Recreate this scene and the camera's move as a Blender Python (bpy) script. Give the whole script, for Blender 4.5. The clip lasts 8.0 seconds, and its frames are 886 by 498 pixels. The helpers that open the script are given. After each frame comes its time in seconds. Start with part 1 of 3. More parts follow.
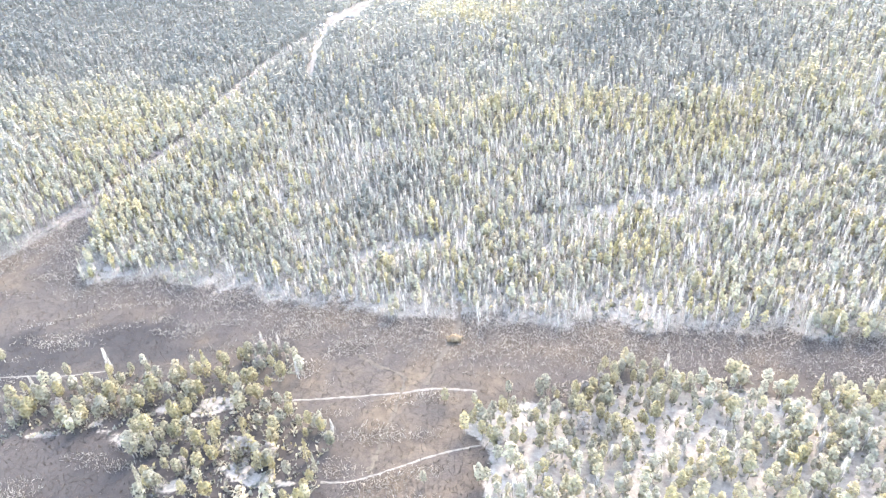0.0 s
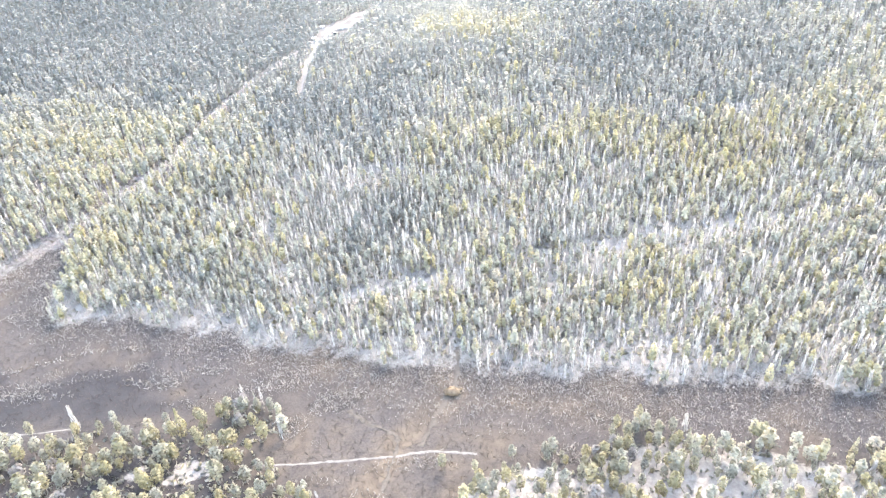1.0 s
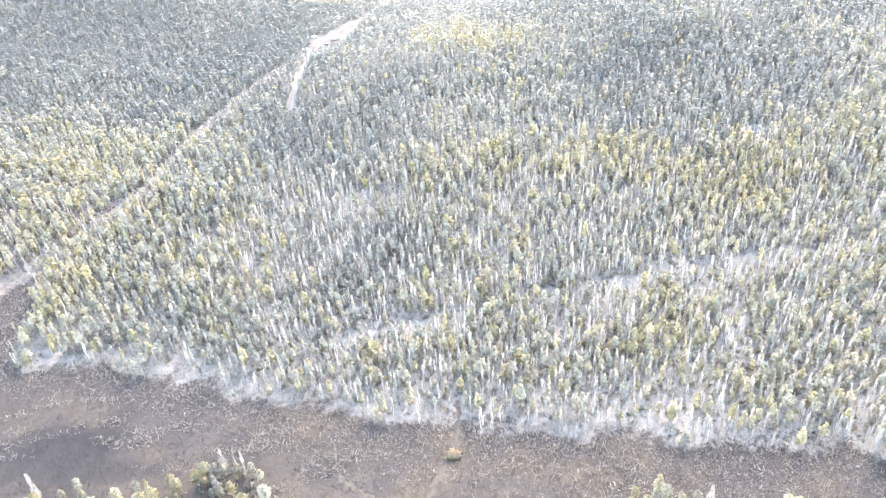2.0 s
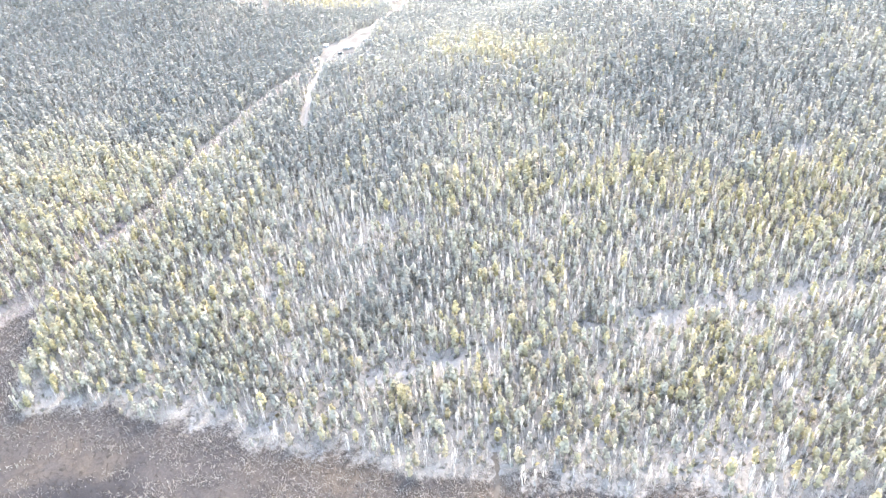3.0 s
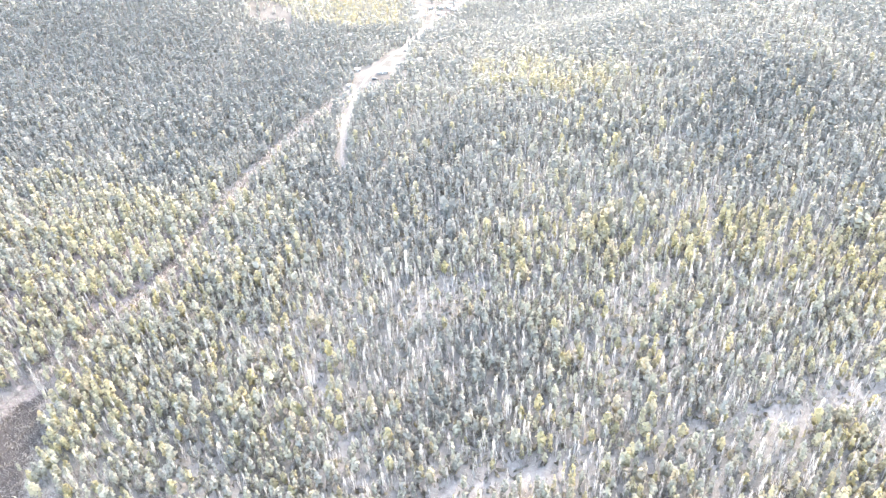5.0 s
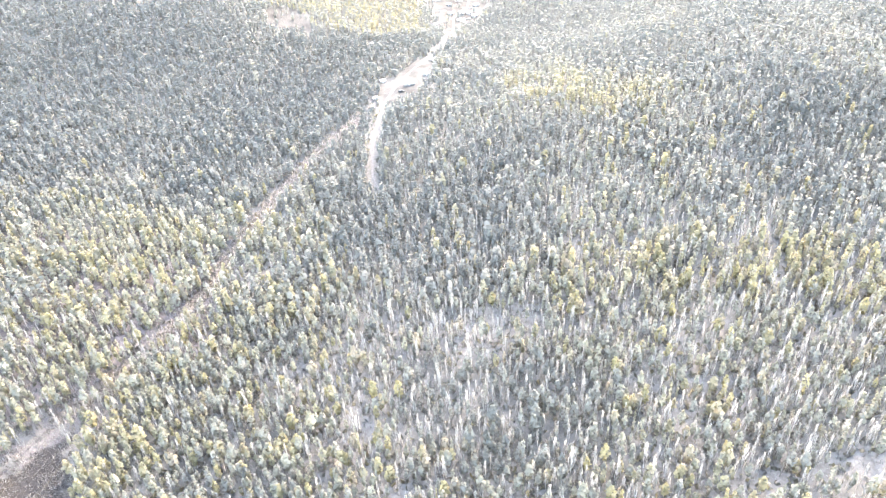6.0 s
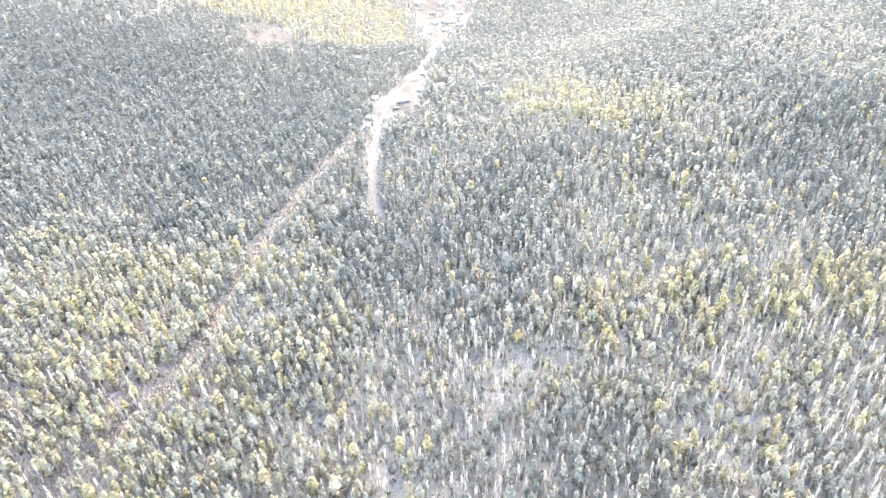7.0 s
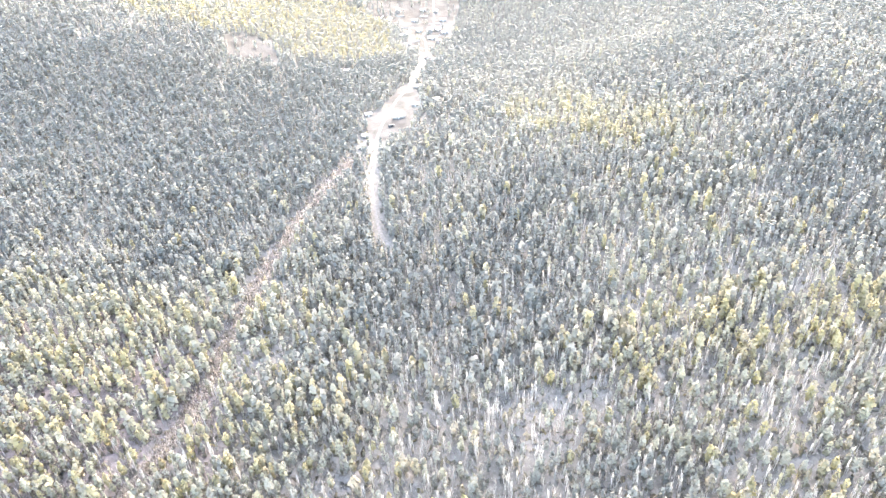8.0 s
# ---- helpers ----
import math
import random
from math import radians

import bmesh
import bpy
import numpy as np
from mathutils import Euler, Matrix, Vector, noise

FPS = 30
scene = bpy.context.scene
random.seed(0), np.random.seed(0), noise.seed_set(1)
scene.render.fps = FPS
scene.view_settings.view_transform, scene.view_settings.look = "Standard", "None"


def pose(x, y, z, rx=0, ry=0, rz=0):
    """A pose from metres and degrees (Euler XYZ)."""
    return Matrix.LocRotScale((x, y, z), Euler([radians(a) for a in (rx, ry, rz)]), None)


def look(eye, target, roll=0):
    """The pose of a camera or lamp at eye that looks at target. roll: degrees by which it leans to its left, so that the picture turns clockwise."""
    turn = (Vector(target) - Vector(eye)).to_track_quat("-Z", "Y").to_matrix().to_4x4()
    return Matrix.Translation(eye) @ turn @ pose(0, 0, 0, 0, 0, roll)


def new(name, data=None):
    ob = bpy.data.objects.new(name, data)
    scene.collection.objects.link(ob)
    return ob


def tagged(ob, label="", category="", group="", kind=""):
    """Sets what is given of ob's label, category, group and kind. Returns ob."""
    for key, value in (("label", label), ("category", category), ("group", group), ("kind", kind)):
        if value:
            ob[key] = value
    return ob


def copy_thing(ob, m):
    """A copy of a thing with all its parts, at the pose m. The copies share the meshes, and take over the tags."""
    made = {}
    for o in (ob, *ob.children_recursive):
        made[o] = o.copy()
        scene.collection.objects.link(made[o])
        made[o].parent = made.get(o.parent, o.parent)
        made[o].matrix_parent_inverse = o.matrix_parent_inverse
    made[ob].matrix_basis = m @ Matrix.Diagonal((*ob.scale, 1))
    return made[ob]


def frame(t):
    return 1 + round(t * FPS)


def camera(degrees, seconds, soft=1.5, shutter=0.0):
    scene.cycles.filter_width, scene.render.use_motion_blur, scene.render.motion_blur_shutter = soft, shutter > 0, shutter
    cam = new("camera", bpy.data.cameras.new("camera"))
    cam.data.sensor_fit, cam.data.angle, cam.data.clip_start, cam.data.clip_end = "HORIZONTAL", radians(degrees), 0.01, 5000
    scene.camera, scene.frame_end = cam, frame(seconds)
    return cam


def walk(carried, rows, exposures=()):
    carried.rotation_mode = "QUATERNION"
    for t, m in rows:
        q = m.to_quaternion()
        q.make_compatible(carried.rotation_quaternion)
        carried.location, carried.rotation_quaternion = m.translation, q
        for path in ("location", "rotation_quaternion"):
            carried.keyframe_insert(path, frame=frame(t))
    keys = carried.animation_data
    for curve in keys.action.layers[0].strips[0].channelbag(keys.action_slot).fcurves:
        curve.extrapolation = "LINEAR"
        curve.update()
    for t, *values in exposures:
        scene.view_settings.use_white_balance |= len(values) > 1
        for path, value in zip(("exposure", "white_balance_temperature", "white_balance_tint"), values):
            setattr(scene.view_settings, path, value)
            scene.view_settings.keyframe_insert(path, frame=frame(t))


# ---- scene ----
cam = camera(62.49, 8.0, soft=1.2)
PATH = [
    (0, (0.00, 0.00, 224.00), (-2.45, 81.40, 165.97), -4.72),
    (0.5, (0.42, 16.53, 223.80), (-1.89, 97.99, 165.85), -4.71),
    (1, (1.09, 35.01, 223.74), (-1.07, 116.42, 165.72), -4.68),
    (1.2, (1.13, 42.79, 223.78), (-0.90, 124.11, 165.62), -4.59),
    (2.3, (-1.65, 81.31, 223.27), (-3.04, 162.45, 164.84), -4.25),
    (2.5, (-5.11, 87.54, 223.26), (-6.47, 168.60, 164.72), -4.15),
    (3, (-14.93, 102.04, 223.51), (-16.26, 183.04, 164.88), -4.10),
    (3.5, (-20.33, 118.79, 223.71), (-21.84, 199.74, 165.02), -4.27),
    (4, (-26.03, 135.83, 223.77), (-27.27, 216.72, 164.98), -4.02),
    (4.5, (-36.12, 151.43, 223.64), (-37.11, 232.28, 164.79), -3.82),
    (4.7, (-41.29, 157.14, 223.56), (-42.04, 237.98, 164.70), -3.65),
    (5.8, (-66.69, 187.38, 224.28), (-67.67, 268.08, 165.24), -3.51),
    (6, (-71.63, 192.72, 223.86), (-71.98, 273.43, 164.81), -3.43),
    (6.5, (-83.95, 207.37, 223.77), (-82.24, 288.01, 164.66), -3.56),
    (7, (-92.63, 222.54, 223.71), (-88.83, 303.06, 164.53), -3.66),
    (7.5, (-102.18, 238.45, 223.63), (-96.20, 318.74, 164.33), -3.62),
    (8, (-113.28, 253.31, 222.99), (-104.91, 333.30, 163.56), -3.35),
]
LIGHTNESS = [(0.0, 4.31, 8250, 13), (8.0, 4.33, 8750, 14)]
walk(cam, [(t, look(eye, target, roll)) for t, eye, target, roll in PATH], LIGHTNESS)

# ---- world, sun, exposure ----
SUN_TURN, SUN_HEIGHT = 24.0, 38.0
world = bpy.data.worlds.new("world")
scene.world = world
world.use_nodes = True
wn = world.node_tree.nodes
sky = wn.new("ShaderNodeTexSky")
sky.sky_type, sky.sun_disc = "NISHITA", False
sky.sun_elevation, sky.sun_rotation = radians(SUN_HEIGHT), radians(SUN_TURN)
sky.dust_density, sky.air_density = 1.2, 1.0
wn["Background"].inputs["Strength"].default_value = 0.15
world.node_tree.links.new(sky.outputs["Color"], wn["Background"].inputs["Color"])
sun = new("sun", bpy.data.lights.new("sun", "SUN"))
sun.data.energy, sun.data.angle, sun.data.color = 0.26, radians(5.0), (1.0, 0.96, 0.92)
to_sun = Vector((math.sin(radians(SUN_TURN)) * math.cos(radians(SUN_HEIGHT)),
                 math.cos(radians(SUN_TURN)) * math.cos(radians(SUN_HEIGHT)), math.sin(radians(SUN_HEIGHT))))
sun.matrix_world = look(to_sun * 500, (0, 0, 0))

# ---- plan of the land, in metres ----
# heights of the land every 140 m (x from -560, y from 0), blended smoothly
LAND = np.array([
    [10, 18, 24, 24, 15, 4, -10, -18, -27],
    [-6, -3, 1, 7, -13, -17, -18, -21, -27],
    [-11, -11, -22, -27, -24, -25, -21, -20, -21],
    [-3, -6, -13, -14, -4, -17, -13, -6, -4],
    [20, 13, -4, -6, 20, 20, 17, 17, 22],
    [56, 32, 18, 4, 15, 42, 35, 31, 41],
    [87, 66, 57, 0, -29, -6, 18, 27, 39],
    [104, 73, 32, -15, -38, -25, -8, 8, 24],
    [105, 64, 20, -22, -50, -50, -31, -13, 4],
], float)
BOG_FAR = [(-277, 360), (-263, 376), (-252, 393), (-236, 409), (-226, 404), (-230, 388), (-224, 362), (-218, 345), (-205, 336), (-167, 334), (-126, 318), (-104, 308), (-79, 299), (-51, 296), (-18, 287), (10, 278), (36, 277), (63, 271), (90, 268), (116, 264), (144, 263), (166, 259), (201, 256)]
ISLAND_LEFT = [(-220, 244), (-182, 237), (-172, 250), (-154, 254), (-139, 241), (-117, 249), (-107, 262), (-90, 264), (-78, 246), (-84, 231), (-75, 221), (-59, 206), (-56, 194), (-62, 179), (-66, 166), (-127, 167), (-131, 186), (-140, 198), (-165, 215), (-173, 207), (-200, 208)]
WOOD_RIGHT = [(3, 221), (17, 226), (30, 228), (41, 222), (59, 234), (83, 238), (93, 230), (121, 230), (133, 223), (153, 218), (160, 212), (177, 214), (207, 212), (161, 136), (-3, 142), (1, 169), (4, 187), (-4, 208)]
TRACK_A = [(-84, 227), (-69, 227), (-54, 228), (-33, 229), (-18, 231), (3, 229)]
TRACK_B = [(-60, 178), (-50, 178), (-40, 181), (-31, 185), (-14, 192), (3, 196)]
TRACK_C = [(-230, 253), (-208, 253), (-192, 252), (-174, 254)]
TRAIL_D = [(-3, 294), (-3, 282), (-5, 269), (-9, 260), (-14, 249), (-20, 234)]
TRAIL_E = [(-52, 257), (-45, 250), (-37, 245), (-31, 241), (-30, 233), (-33, 221), (-36, 207), (-39, 194), (-42, 182)]
TRAIL_F = [(-262, 325), (-257, 338), (-251, 350), (-244, 361), (-237, 374), (-231, 392)]
REED_LINES = [[(-232, 292), (-226, 294), (-217, 295)], [(-213, 298), (-200, 302), (-190, 306), (-178, 308), (-159, 307)],
              [(-163, 285), (-149, 281), (-136, 281)], [(-219, 275), (-205, 277), (-184, 275)], [(50, 245), (62, 246), (72, 241)], [(-53, 282), (-41, 277), (-30, 275)]]
CUT = [(-264, 368), (-254, 386), (-242, 410), (-227, 427), (-210, 453), (-194, 490), (-184, 522), (-172, 558), (-156, 592), (-137, 627), (-123, 648)]
STREAM = [(-72, 332), (-51, 338), (-33, 340), (-16, 343), (4, 347), (36, 356), (65, 361), (86, 365), (106, 368), (135, 374), (165, 375), (197, 381), (217, 384)]
ROAD = [(-109, 559), (-113, 575), (-114, 594), (-114, 617), (-111, 641), (-109, 665), (-101, 695), (-89, 732), (-78, 755), (-66, 802), (-55, 849), (-51, 899), (-50, 925), (-37, 956), (-29, 1011), (-23, 1068)]
CLEARING = [(-113, 711), (-101, 716), (-91, 743), (-79, 768), (-73, 750), (-73, 716), (-80, 700), (-86, 674), (-97, 664), (-106, 664), (-113, 677)]
VILLAGE = [(-104, 1049), (-101, 1005), (-95, 966), (-78, 952), (-68, 922), (-65, 862), (-58, 850), (-46, 868), (-25, 906), (-13, 970), (8, 1052)]
HILL_PATCH = [(-216, 836), (-203, 850), (-185, 840), (-175, 818), (-175, 793), (-191, 791), (-209, 797)]
YELLOW_HILL = [(-292, 904), (-285, 847), (-243, 839), (-215, 848), (-181, 848), (-172, 818), (-146, 809), (-111, 821), (-79, 855), (-85, 942), (-110, 994), (-116, 1047)]
PINE_DARK = [(-367, 744), (-358, 777), (-275, 809), (-210, 789), (-171, 790), (-83, 835), (-80, 763), (-112, 711), (-114, 662), (-132, 647), (-159, 617), (-174, 585), (-200, 567), (-239, 586), (-281, 619), (-328, 603)]
DARK_CORE = [(-106, 429), (-77, 438), (-38, 416), (-5, 397), (-14, 366), (-57, 370), (-92, 386)]
DARK_MID = [(-114, 428), (-93, 450), (-62, 444), (-39, 420), (-2, 412), (32, 397), (67, 392), (70, 372), (28, 352), (-5, 345), (-30, 338), (-69, 338), (-111, 343), (-130, 360), (-100, 379)]
DARK_LOW = [(-147, 562), (-128, 592), (-110, 590), (-95, 556), (-53, 553), (-20, 508), (-25, 472), (-60, 462), (-89, 470), (-110, 489), (-132, 522)]
DARK_EAST = [(-41, 586), (3, 616), (51, 619), (93, 599), (137, 569), (158, 556), (123, 484), (91, 487), (58, 493), (32, 528), (8, 541), (-16, 522), (-37, 505), (-54, 525)]
YELLOW_WEST = [(-351, 586), (-245, 550), (-169, 562), (-123, 487), (-87, 422), (-88, 363), (-129, 349), (-186, 365), (-255, 375)]
YELLOW_EAST = [(-28, 694), (-5, 708), (13, 668), (47, 652), (73, 634), (92, 610), (66, 595), (31, 610), (1, 630), (-24, 656)]
YELLOW_MID = [(9, 472), (46, 479), (86, 483), (144, 479), (207, 476), (226, 469), (215, 426), (155, 422), (117, 442), (73, 453), (41, 450)]
BARE_WEST = [(-298, 497), (-248, 494), (-210, 478), (-183, 499), (-182, 512), (-192, 552), (-185, 556), (-164, 539), (-171, 511), (-181, 473), (-193, 453), (-197, 429), (-280, 441)]
OPEN_SOUTH = [(-130, 440), (-104, 440), (-61, 452), (-34, 432), (-40, 404), (-46, 388), (-121, 396), (-140, 415)]
GREEN_NORTH = [(-434, 659), (-419, 698), (-272, 742), (-129, 660), (-174, 568), (-204, 554), (-256, 577), (-393, 565)]
WHITE1 = [(-121, 216), (-119, 229), (-110, 231), (-101, 226), (-111, 217)]
WHITE2 = [(-168, 216), (-163, 218), (-142, 203), (-141, 198), (-159, 208)]
WHITE3 = [(-208, 212), (-187, 211), (-176, 213), (-172, 207), (-205, 208)]
WHITE5 = [(-105, 198), (-98, 206), (-92, 203), (-99, 196)]
WHITE6 = [(-142, 226), (-134, 230), (-130, 226), (-138, 222)]
WHITE7 = [(-121, 178), (-112, 183), (-109, 179), (-117, 175)]
WHITE4 = [(-104, 185), (-93, 191), (-84, 183), (-68, 180), (-70, 177), (-88, 177), (-97, 182)]
SEDGE_RUN = [(-6, 270), (-11, 255), (-31, 235), (-42, 210), (-36, 189), (-31, 171), (-20, 157)]
SEDGE_EAST = [(-8, 262), (28, 255), (56, 252), (84, 251)]
# x, y, length, depth, turn, roof (0 pale metal, 1 brown)
HOMES = [
    (-69, 914, 5, 4.5, -4, 0),
    (-69, 882, 4.5, 4, 6, 0),
    (-66, 865, 4.5, 4, -12, 0),
    (-42, 937, 6, 5, 95, 0),
    (-34, 941, 5, 5, 14, 0),
    (-29, 930, 6, 5, 14, 0),
    (-43, 909, 8, 5, -6, 0),
    (-39, 897, 5, 4.5, -12, 1),
    (-48, 834, 9, 4, -6, 0),
    (-56, 837, 4.5, 4, -12, 1),
    (-53, 934, 5, 4.5, 14, 0),
    (-67, 1002, 5, 4.5, 78, 1),
    (-41, 1007, 5, 4.5, 6, 0),
    (-53, 972, 5, 4.5, -12, 0),
    (-24, 977, 6, 4.5, -4, 0),
    (-28, 1004, 5, 4.5, 78, 0),
    (-78, 970, 5, 4.5, 78, 1),
    (-111, 706, 4, 3.2, 6, 0),
    (-115, 675, 3.4, 3, 6, 0),
    (-118, 661, 3, 2.6, -4, 1),
    (-78, 715, 5, 3, -12, 0),
    (-63, 721, 4, 3.2, 6, 0),
    (-73, 753, 5, 3.6, -4, 0),
    (-123, 792, 4, 3.4, -12, 0),
    (-91, 697, 8, 2.4, 4, 0),
]
BLUE_WEST = [(-379, 796), (-326, 792), (-265, 794), (-223, 787), (-217, 735), (-242, 724), (-301, 760), (-374, 751)]
BLUE_EAST = [(109, 581), (199, 627), (260, 600), (250, 500), (113, 486), (96, 490), (107, 540)]
BLUSH_WEST = [(-330, 540), (-253, 540), (-200, 520), (-186, 490), (-198, 455), (-214, 420), (-226, 398), (-290, 395), (-330, 430)]
LICHEN_BANKS = [(88, 364, 10), (-17, 342, 7), (106, 367, 7), (-36, 339, 4), (150, 374, 8)]
GOLD_SPOTS = [(36, 393, 6), (-14, 446, 5), (178, 214, 9), (30, 452, 4), (106, 352, 5), (-42, 322, 5)]
PEAT_DARK = [(-264, 268), (-225, 286), (-185, 290), (-140, 286), (-116, 274), (-122, 256), (-160, 258), (-175, 251), (-245, 248)]
PARKED = (-97, 685)
LONE = [(-11, 221), (-63, 206), (-58, 197), (-20, 176), (-228, 265), (-188, 249), (-130, 252), (59, 234), (-117, 254), (17, 225), (62, 239)]



def bspline(t):
    t = np.abs(t)
    return np.where(t < 1, 2 / 3 - t * t + t**3 / 2, np.where(t < 2, (2 - t) ** 3 / 6, 0))


def value_noise(x, y, size, seed=0):
    """Smooth noise from 0 to 1 with features of about that size."""
    x, y = np.asarray(x, float) / size + 1000, np.asarray(y, float) / size + 1000
    i, j = np.floor(x).astype(np.int64), np.floor(y).astype(np.int64)
    u, v = x - i, y - j
    u, v = u * u * (3 - 2 * u), v * v * (3 - 2 * v)

    def lattice(a, b):
        n = (a * 374761393 + b * 668265263 + seed * 144665) & 0x7FFFFFFF
        n = ((n ^ (n >> 13)) * 1274126177) & 0x7FFFFFFF
        return ((n ^ (n >> 16)) & 0xFFFF) / 65535.0

    low = lattice(i, j) * (1 - u) + lattice(i + 1, j) * u
    high = lattice(i, j + 1) * (1 - u) + lattice(i + 1, j + 1) * u
    return low * (1 - v) + high * v


def land(x, y):
    """Height of the ground."""
    x, y = np.asarray(x, float), np.asarray(y, float)
    cx, cy = np.clip(x, -420, 420), np.clip(y, 140, 980)
    bx = bspline((cx[..., None] + 560) / 140 - np.arange(9))
    by = bspline(cy[..., None] / 140 - np.arange(9))
    z = np.einsum("...j,...i,ji->...", by, bx, LAND)
    return z + 0.6 * (value_noise(x, y, 13, 1) - 0.5) + 0.3 * (value_noise(x, y, 5, 2) - 0.5)


def inside(x, y, ring):
    """Whether points lie in a polygon."""
    x, y = np.asarray(x, float), np.asarray(y, float)
    hit = np.zeros(x.shape, bool)
    for (ax, ay), (bx, by) in zip(ring, ring[1:] + ring[:1]):
        if ay != by:
            hit ^= ((ay > y) != (by > y)) & (x < (bx - ax) * (y - ay) / (by - ay) + ax)
    return hit


def soft_inside(x, y, ring, blur=3.0):
    """A mask from 0 to 1 with a ragged, softened edge."""
    blur *= 1.4
    wx = x + (value_noise(x, y, 15, 5) - 0.5) * 3 * blur + (value_noise(x, y, 5.6, 6) - 0.5) * 1.5 * blur
    wy = y + (value_noise(x, y, 15, 7) - 0.5) * 3 * blur + (value_noise(x, y, 5.6, 8) - 0.5) * 1.5 * blur
    around = [(0, 0), (blur, 0), (-blur, 0), (0, blur), (0, -blur)]
    return sum(inside(wx + a, wy + b, ring).astype(float) for a, b in around) / 5


def off_line(x, y, line):
    """Distance to a polyline."""
    best = np.full(np.shape(x), 1e9)
    for (ax, ay), (bx, by) in zip(line, line[1:]):
        ux, uy = bx - ax, by - ay
        s = np.clip(((x - ax) * ux + (y - ay) * uy) / (ux * ux + uy * uy), 0, 1)
        best = np.minimum(best, np.hypot(x - ax - s * ux, y - ay - s * uy))
    return best


BOG = BOG_FAR + [(590, 266), (590, -90), (-640, -90), (-640, 322), (-364, 336)]

# ---- materials ----
def material(name, rough=0.9):
    m = bpy.data.materials.new(name)
    m.use_nodes = True
    n, l = m.node_tree.nodes, m.node_tree.links
    b = n["Principled BSDF"]
    b.inputs["Roughness"].default_value = rough
    b.inputs["Specular IOR Level"].default_value = 0.2
    return m, n, l, b


def noise_at(n, l, scale, detail=4.0, rough=0.6):
    t = n.new("ShaderNodeTexNoise")
    t.inputs["Scale"].default_value, t.inputs["Detail"].default_value, t.inputs["Roughness"].default_value = scale, detail, rough
    g = n.new("ShaderNodeNewGeometry")
    l.new(g.outputs["Position"], t.inputs["Vector"])
    return t.outputs["Fac"]


def ramp(n, l, source, stops):
    r = n.new("ShaderNodeValToRGB")
    while len(r.color_ramp.elements) < len(stops):
        r.color_ramp.elements.new(0.5)
    for e, (p, c) in zip(r.color_ramp.elements, stops):
        e.position, e.color = p, (*c, 1)
    l.new(source, r.inputs["Fac"])
    return r.outputs["Color"]


def mixed(n, l, fac, a, b, kind="MIX"):
    x = n.new("ShaderNodeMix")
    x.data_type, x.blend_type = "RGBA", kind
    for socket, value in ((x.inputs["Factor"], fac), (x.inputs["A"], a), (x.inputs["B"], b)):
        if isinstance(value, (int, float)):
            socket.default_value = value
        elif isinstance(value, tuple):
            socket.default_value = (*value, 1)
        else:
            l.new(value, socket)
    return x.outputs["Result"]


def reading(n, name):
    a = n.new("ShaderNodeAttribute")
    a.attribute_name = name
    return a.outputs["Fac"]


def bumped(n, l, b, height, strength, distance):
    k = n.new("ShaderNodeBump")
    k.inputs["Strength"].default_value, k.inputs["Distance"].default_value = strength, distance
    l.new(height, k.inputs["Height"])
    l.new(k.outputs["Normal"], b.inputs["Normal"])


def grey(v):
    return (v, v, v)


def ground_material():
    m, n, l, b = material("lichen_and_bog")
    fine, mid, wide = noise_at(n, l, 1.0, 6, 0.75), noise_at(n, l, 0.25), noise_at(n, l, 0.036, 3)
    lichen = ramp(n, l, noise_at(n, l, 0.4, 6, 0.7), [(0.3, (0.094, 0.088, 0.081)), (0.48, (0.160, 0.151, 0.140)), (0.7, (0.238, 0.228, 0.216))])
    heath = ramp(n, l, fine, [(0.35, (0.085, 0.086, 0.079)), (0.65, (0.135, 0.132, 0.122))])
    moss = ramp(n, l, fine, [(0.44, grey(0.1)), (0.60, grey(1.0))])
    lichen = mixed(n, l, reading(n, "blush"), lichen, mixed(n, l, 1.0, lichen, (0.98, 0.88, 0.94), "MULTIPLY"))
    lichen = mixed(n, l, mixed(n, l, 1.0, moss, reading(n, "heath"), "MULTIPLY"), lichen, heath)
    peat = ramp(n, l, wide, [(0.38, (0.0225, 0.0215, 0.0235)), (0.5, (0.032, 0.0295, 0.0305)), (0.62, (0.043, 0.0378, 0.0372))])
    peat = mixed(n, l, 0.65, peat, ramp(n, l, fine, [(0.40, (0.015, 0.0142, 0.0150)), (0.60, (0.062, 0.0560, 0.0530))]))
    sedge = ramp(n, l, mid, [(0.35, (0.042, 0.0335, 0.0265)), (0.65, (0.082, 0.0655, 0.050))])
    peat = mixed(n, l, reading(n, "sedge"), peat, sedge)
    peat = mixed(n, l, reading(n, "dark_bog"), peat, ramp(n, l, mid, [(0.35, (0.0135, 0.0134, 0.0155)), (0.65, (0.0205, 0.0200, 0.0222))]))
    rag = n.new("ShaderNodeMath")
    rag.operation = "MULTIPLY_ADD"
    l.new(noise_at(n, l, 0.55), rag.inputs[0])
    rag.inputs[1].default_value = 0.9
    l.new(reading(n, "bog"), rag.inputs[2])
    base = mixed(n, l, ramp(n, l, rag.outputs[0], [(0.82, grey(0.0)), (1.0, grey(1.0))]), lichen, peat)
    sand = ramp(n, l, fine, [(0.35, (0.045, 0.043, 0.041)), (0.65, (0.070, 0.068, 0.065))])
    sand = mixed(n, l, 0.75, sand, ramp(n, l, noise_at(n, l, 0.09), [(0.42, (0.038, 0.036, 0.034)), (0.58, (0.078, 0.075, 0.072))]))
    base = mixed(n, l, reading(n, "sand"), base, sand)
    l.new(base, b.inputs["Base Color"])
    bumped(n, l, b, fine, 0.7, 0.35)
    return m


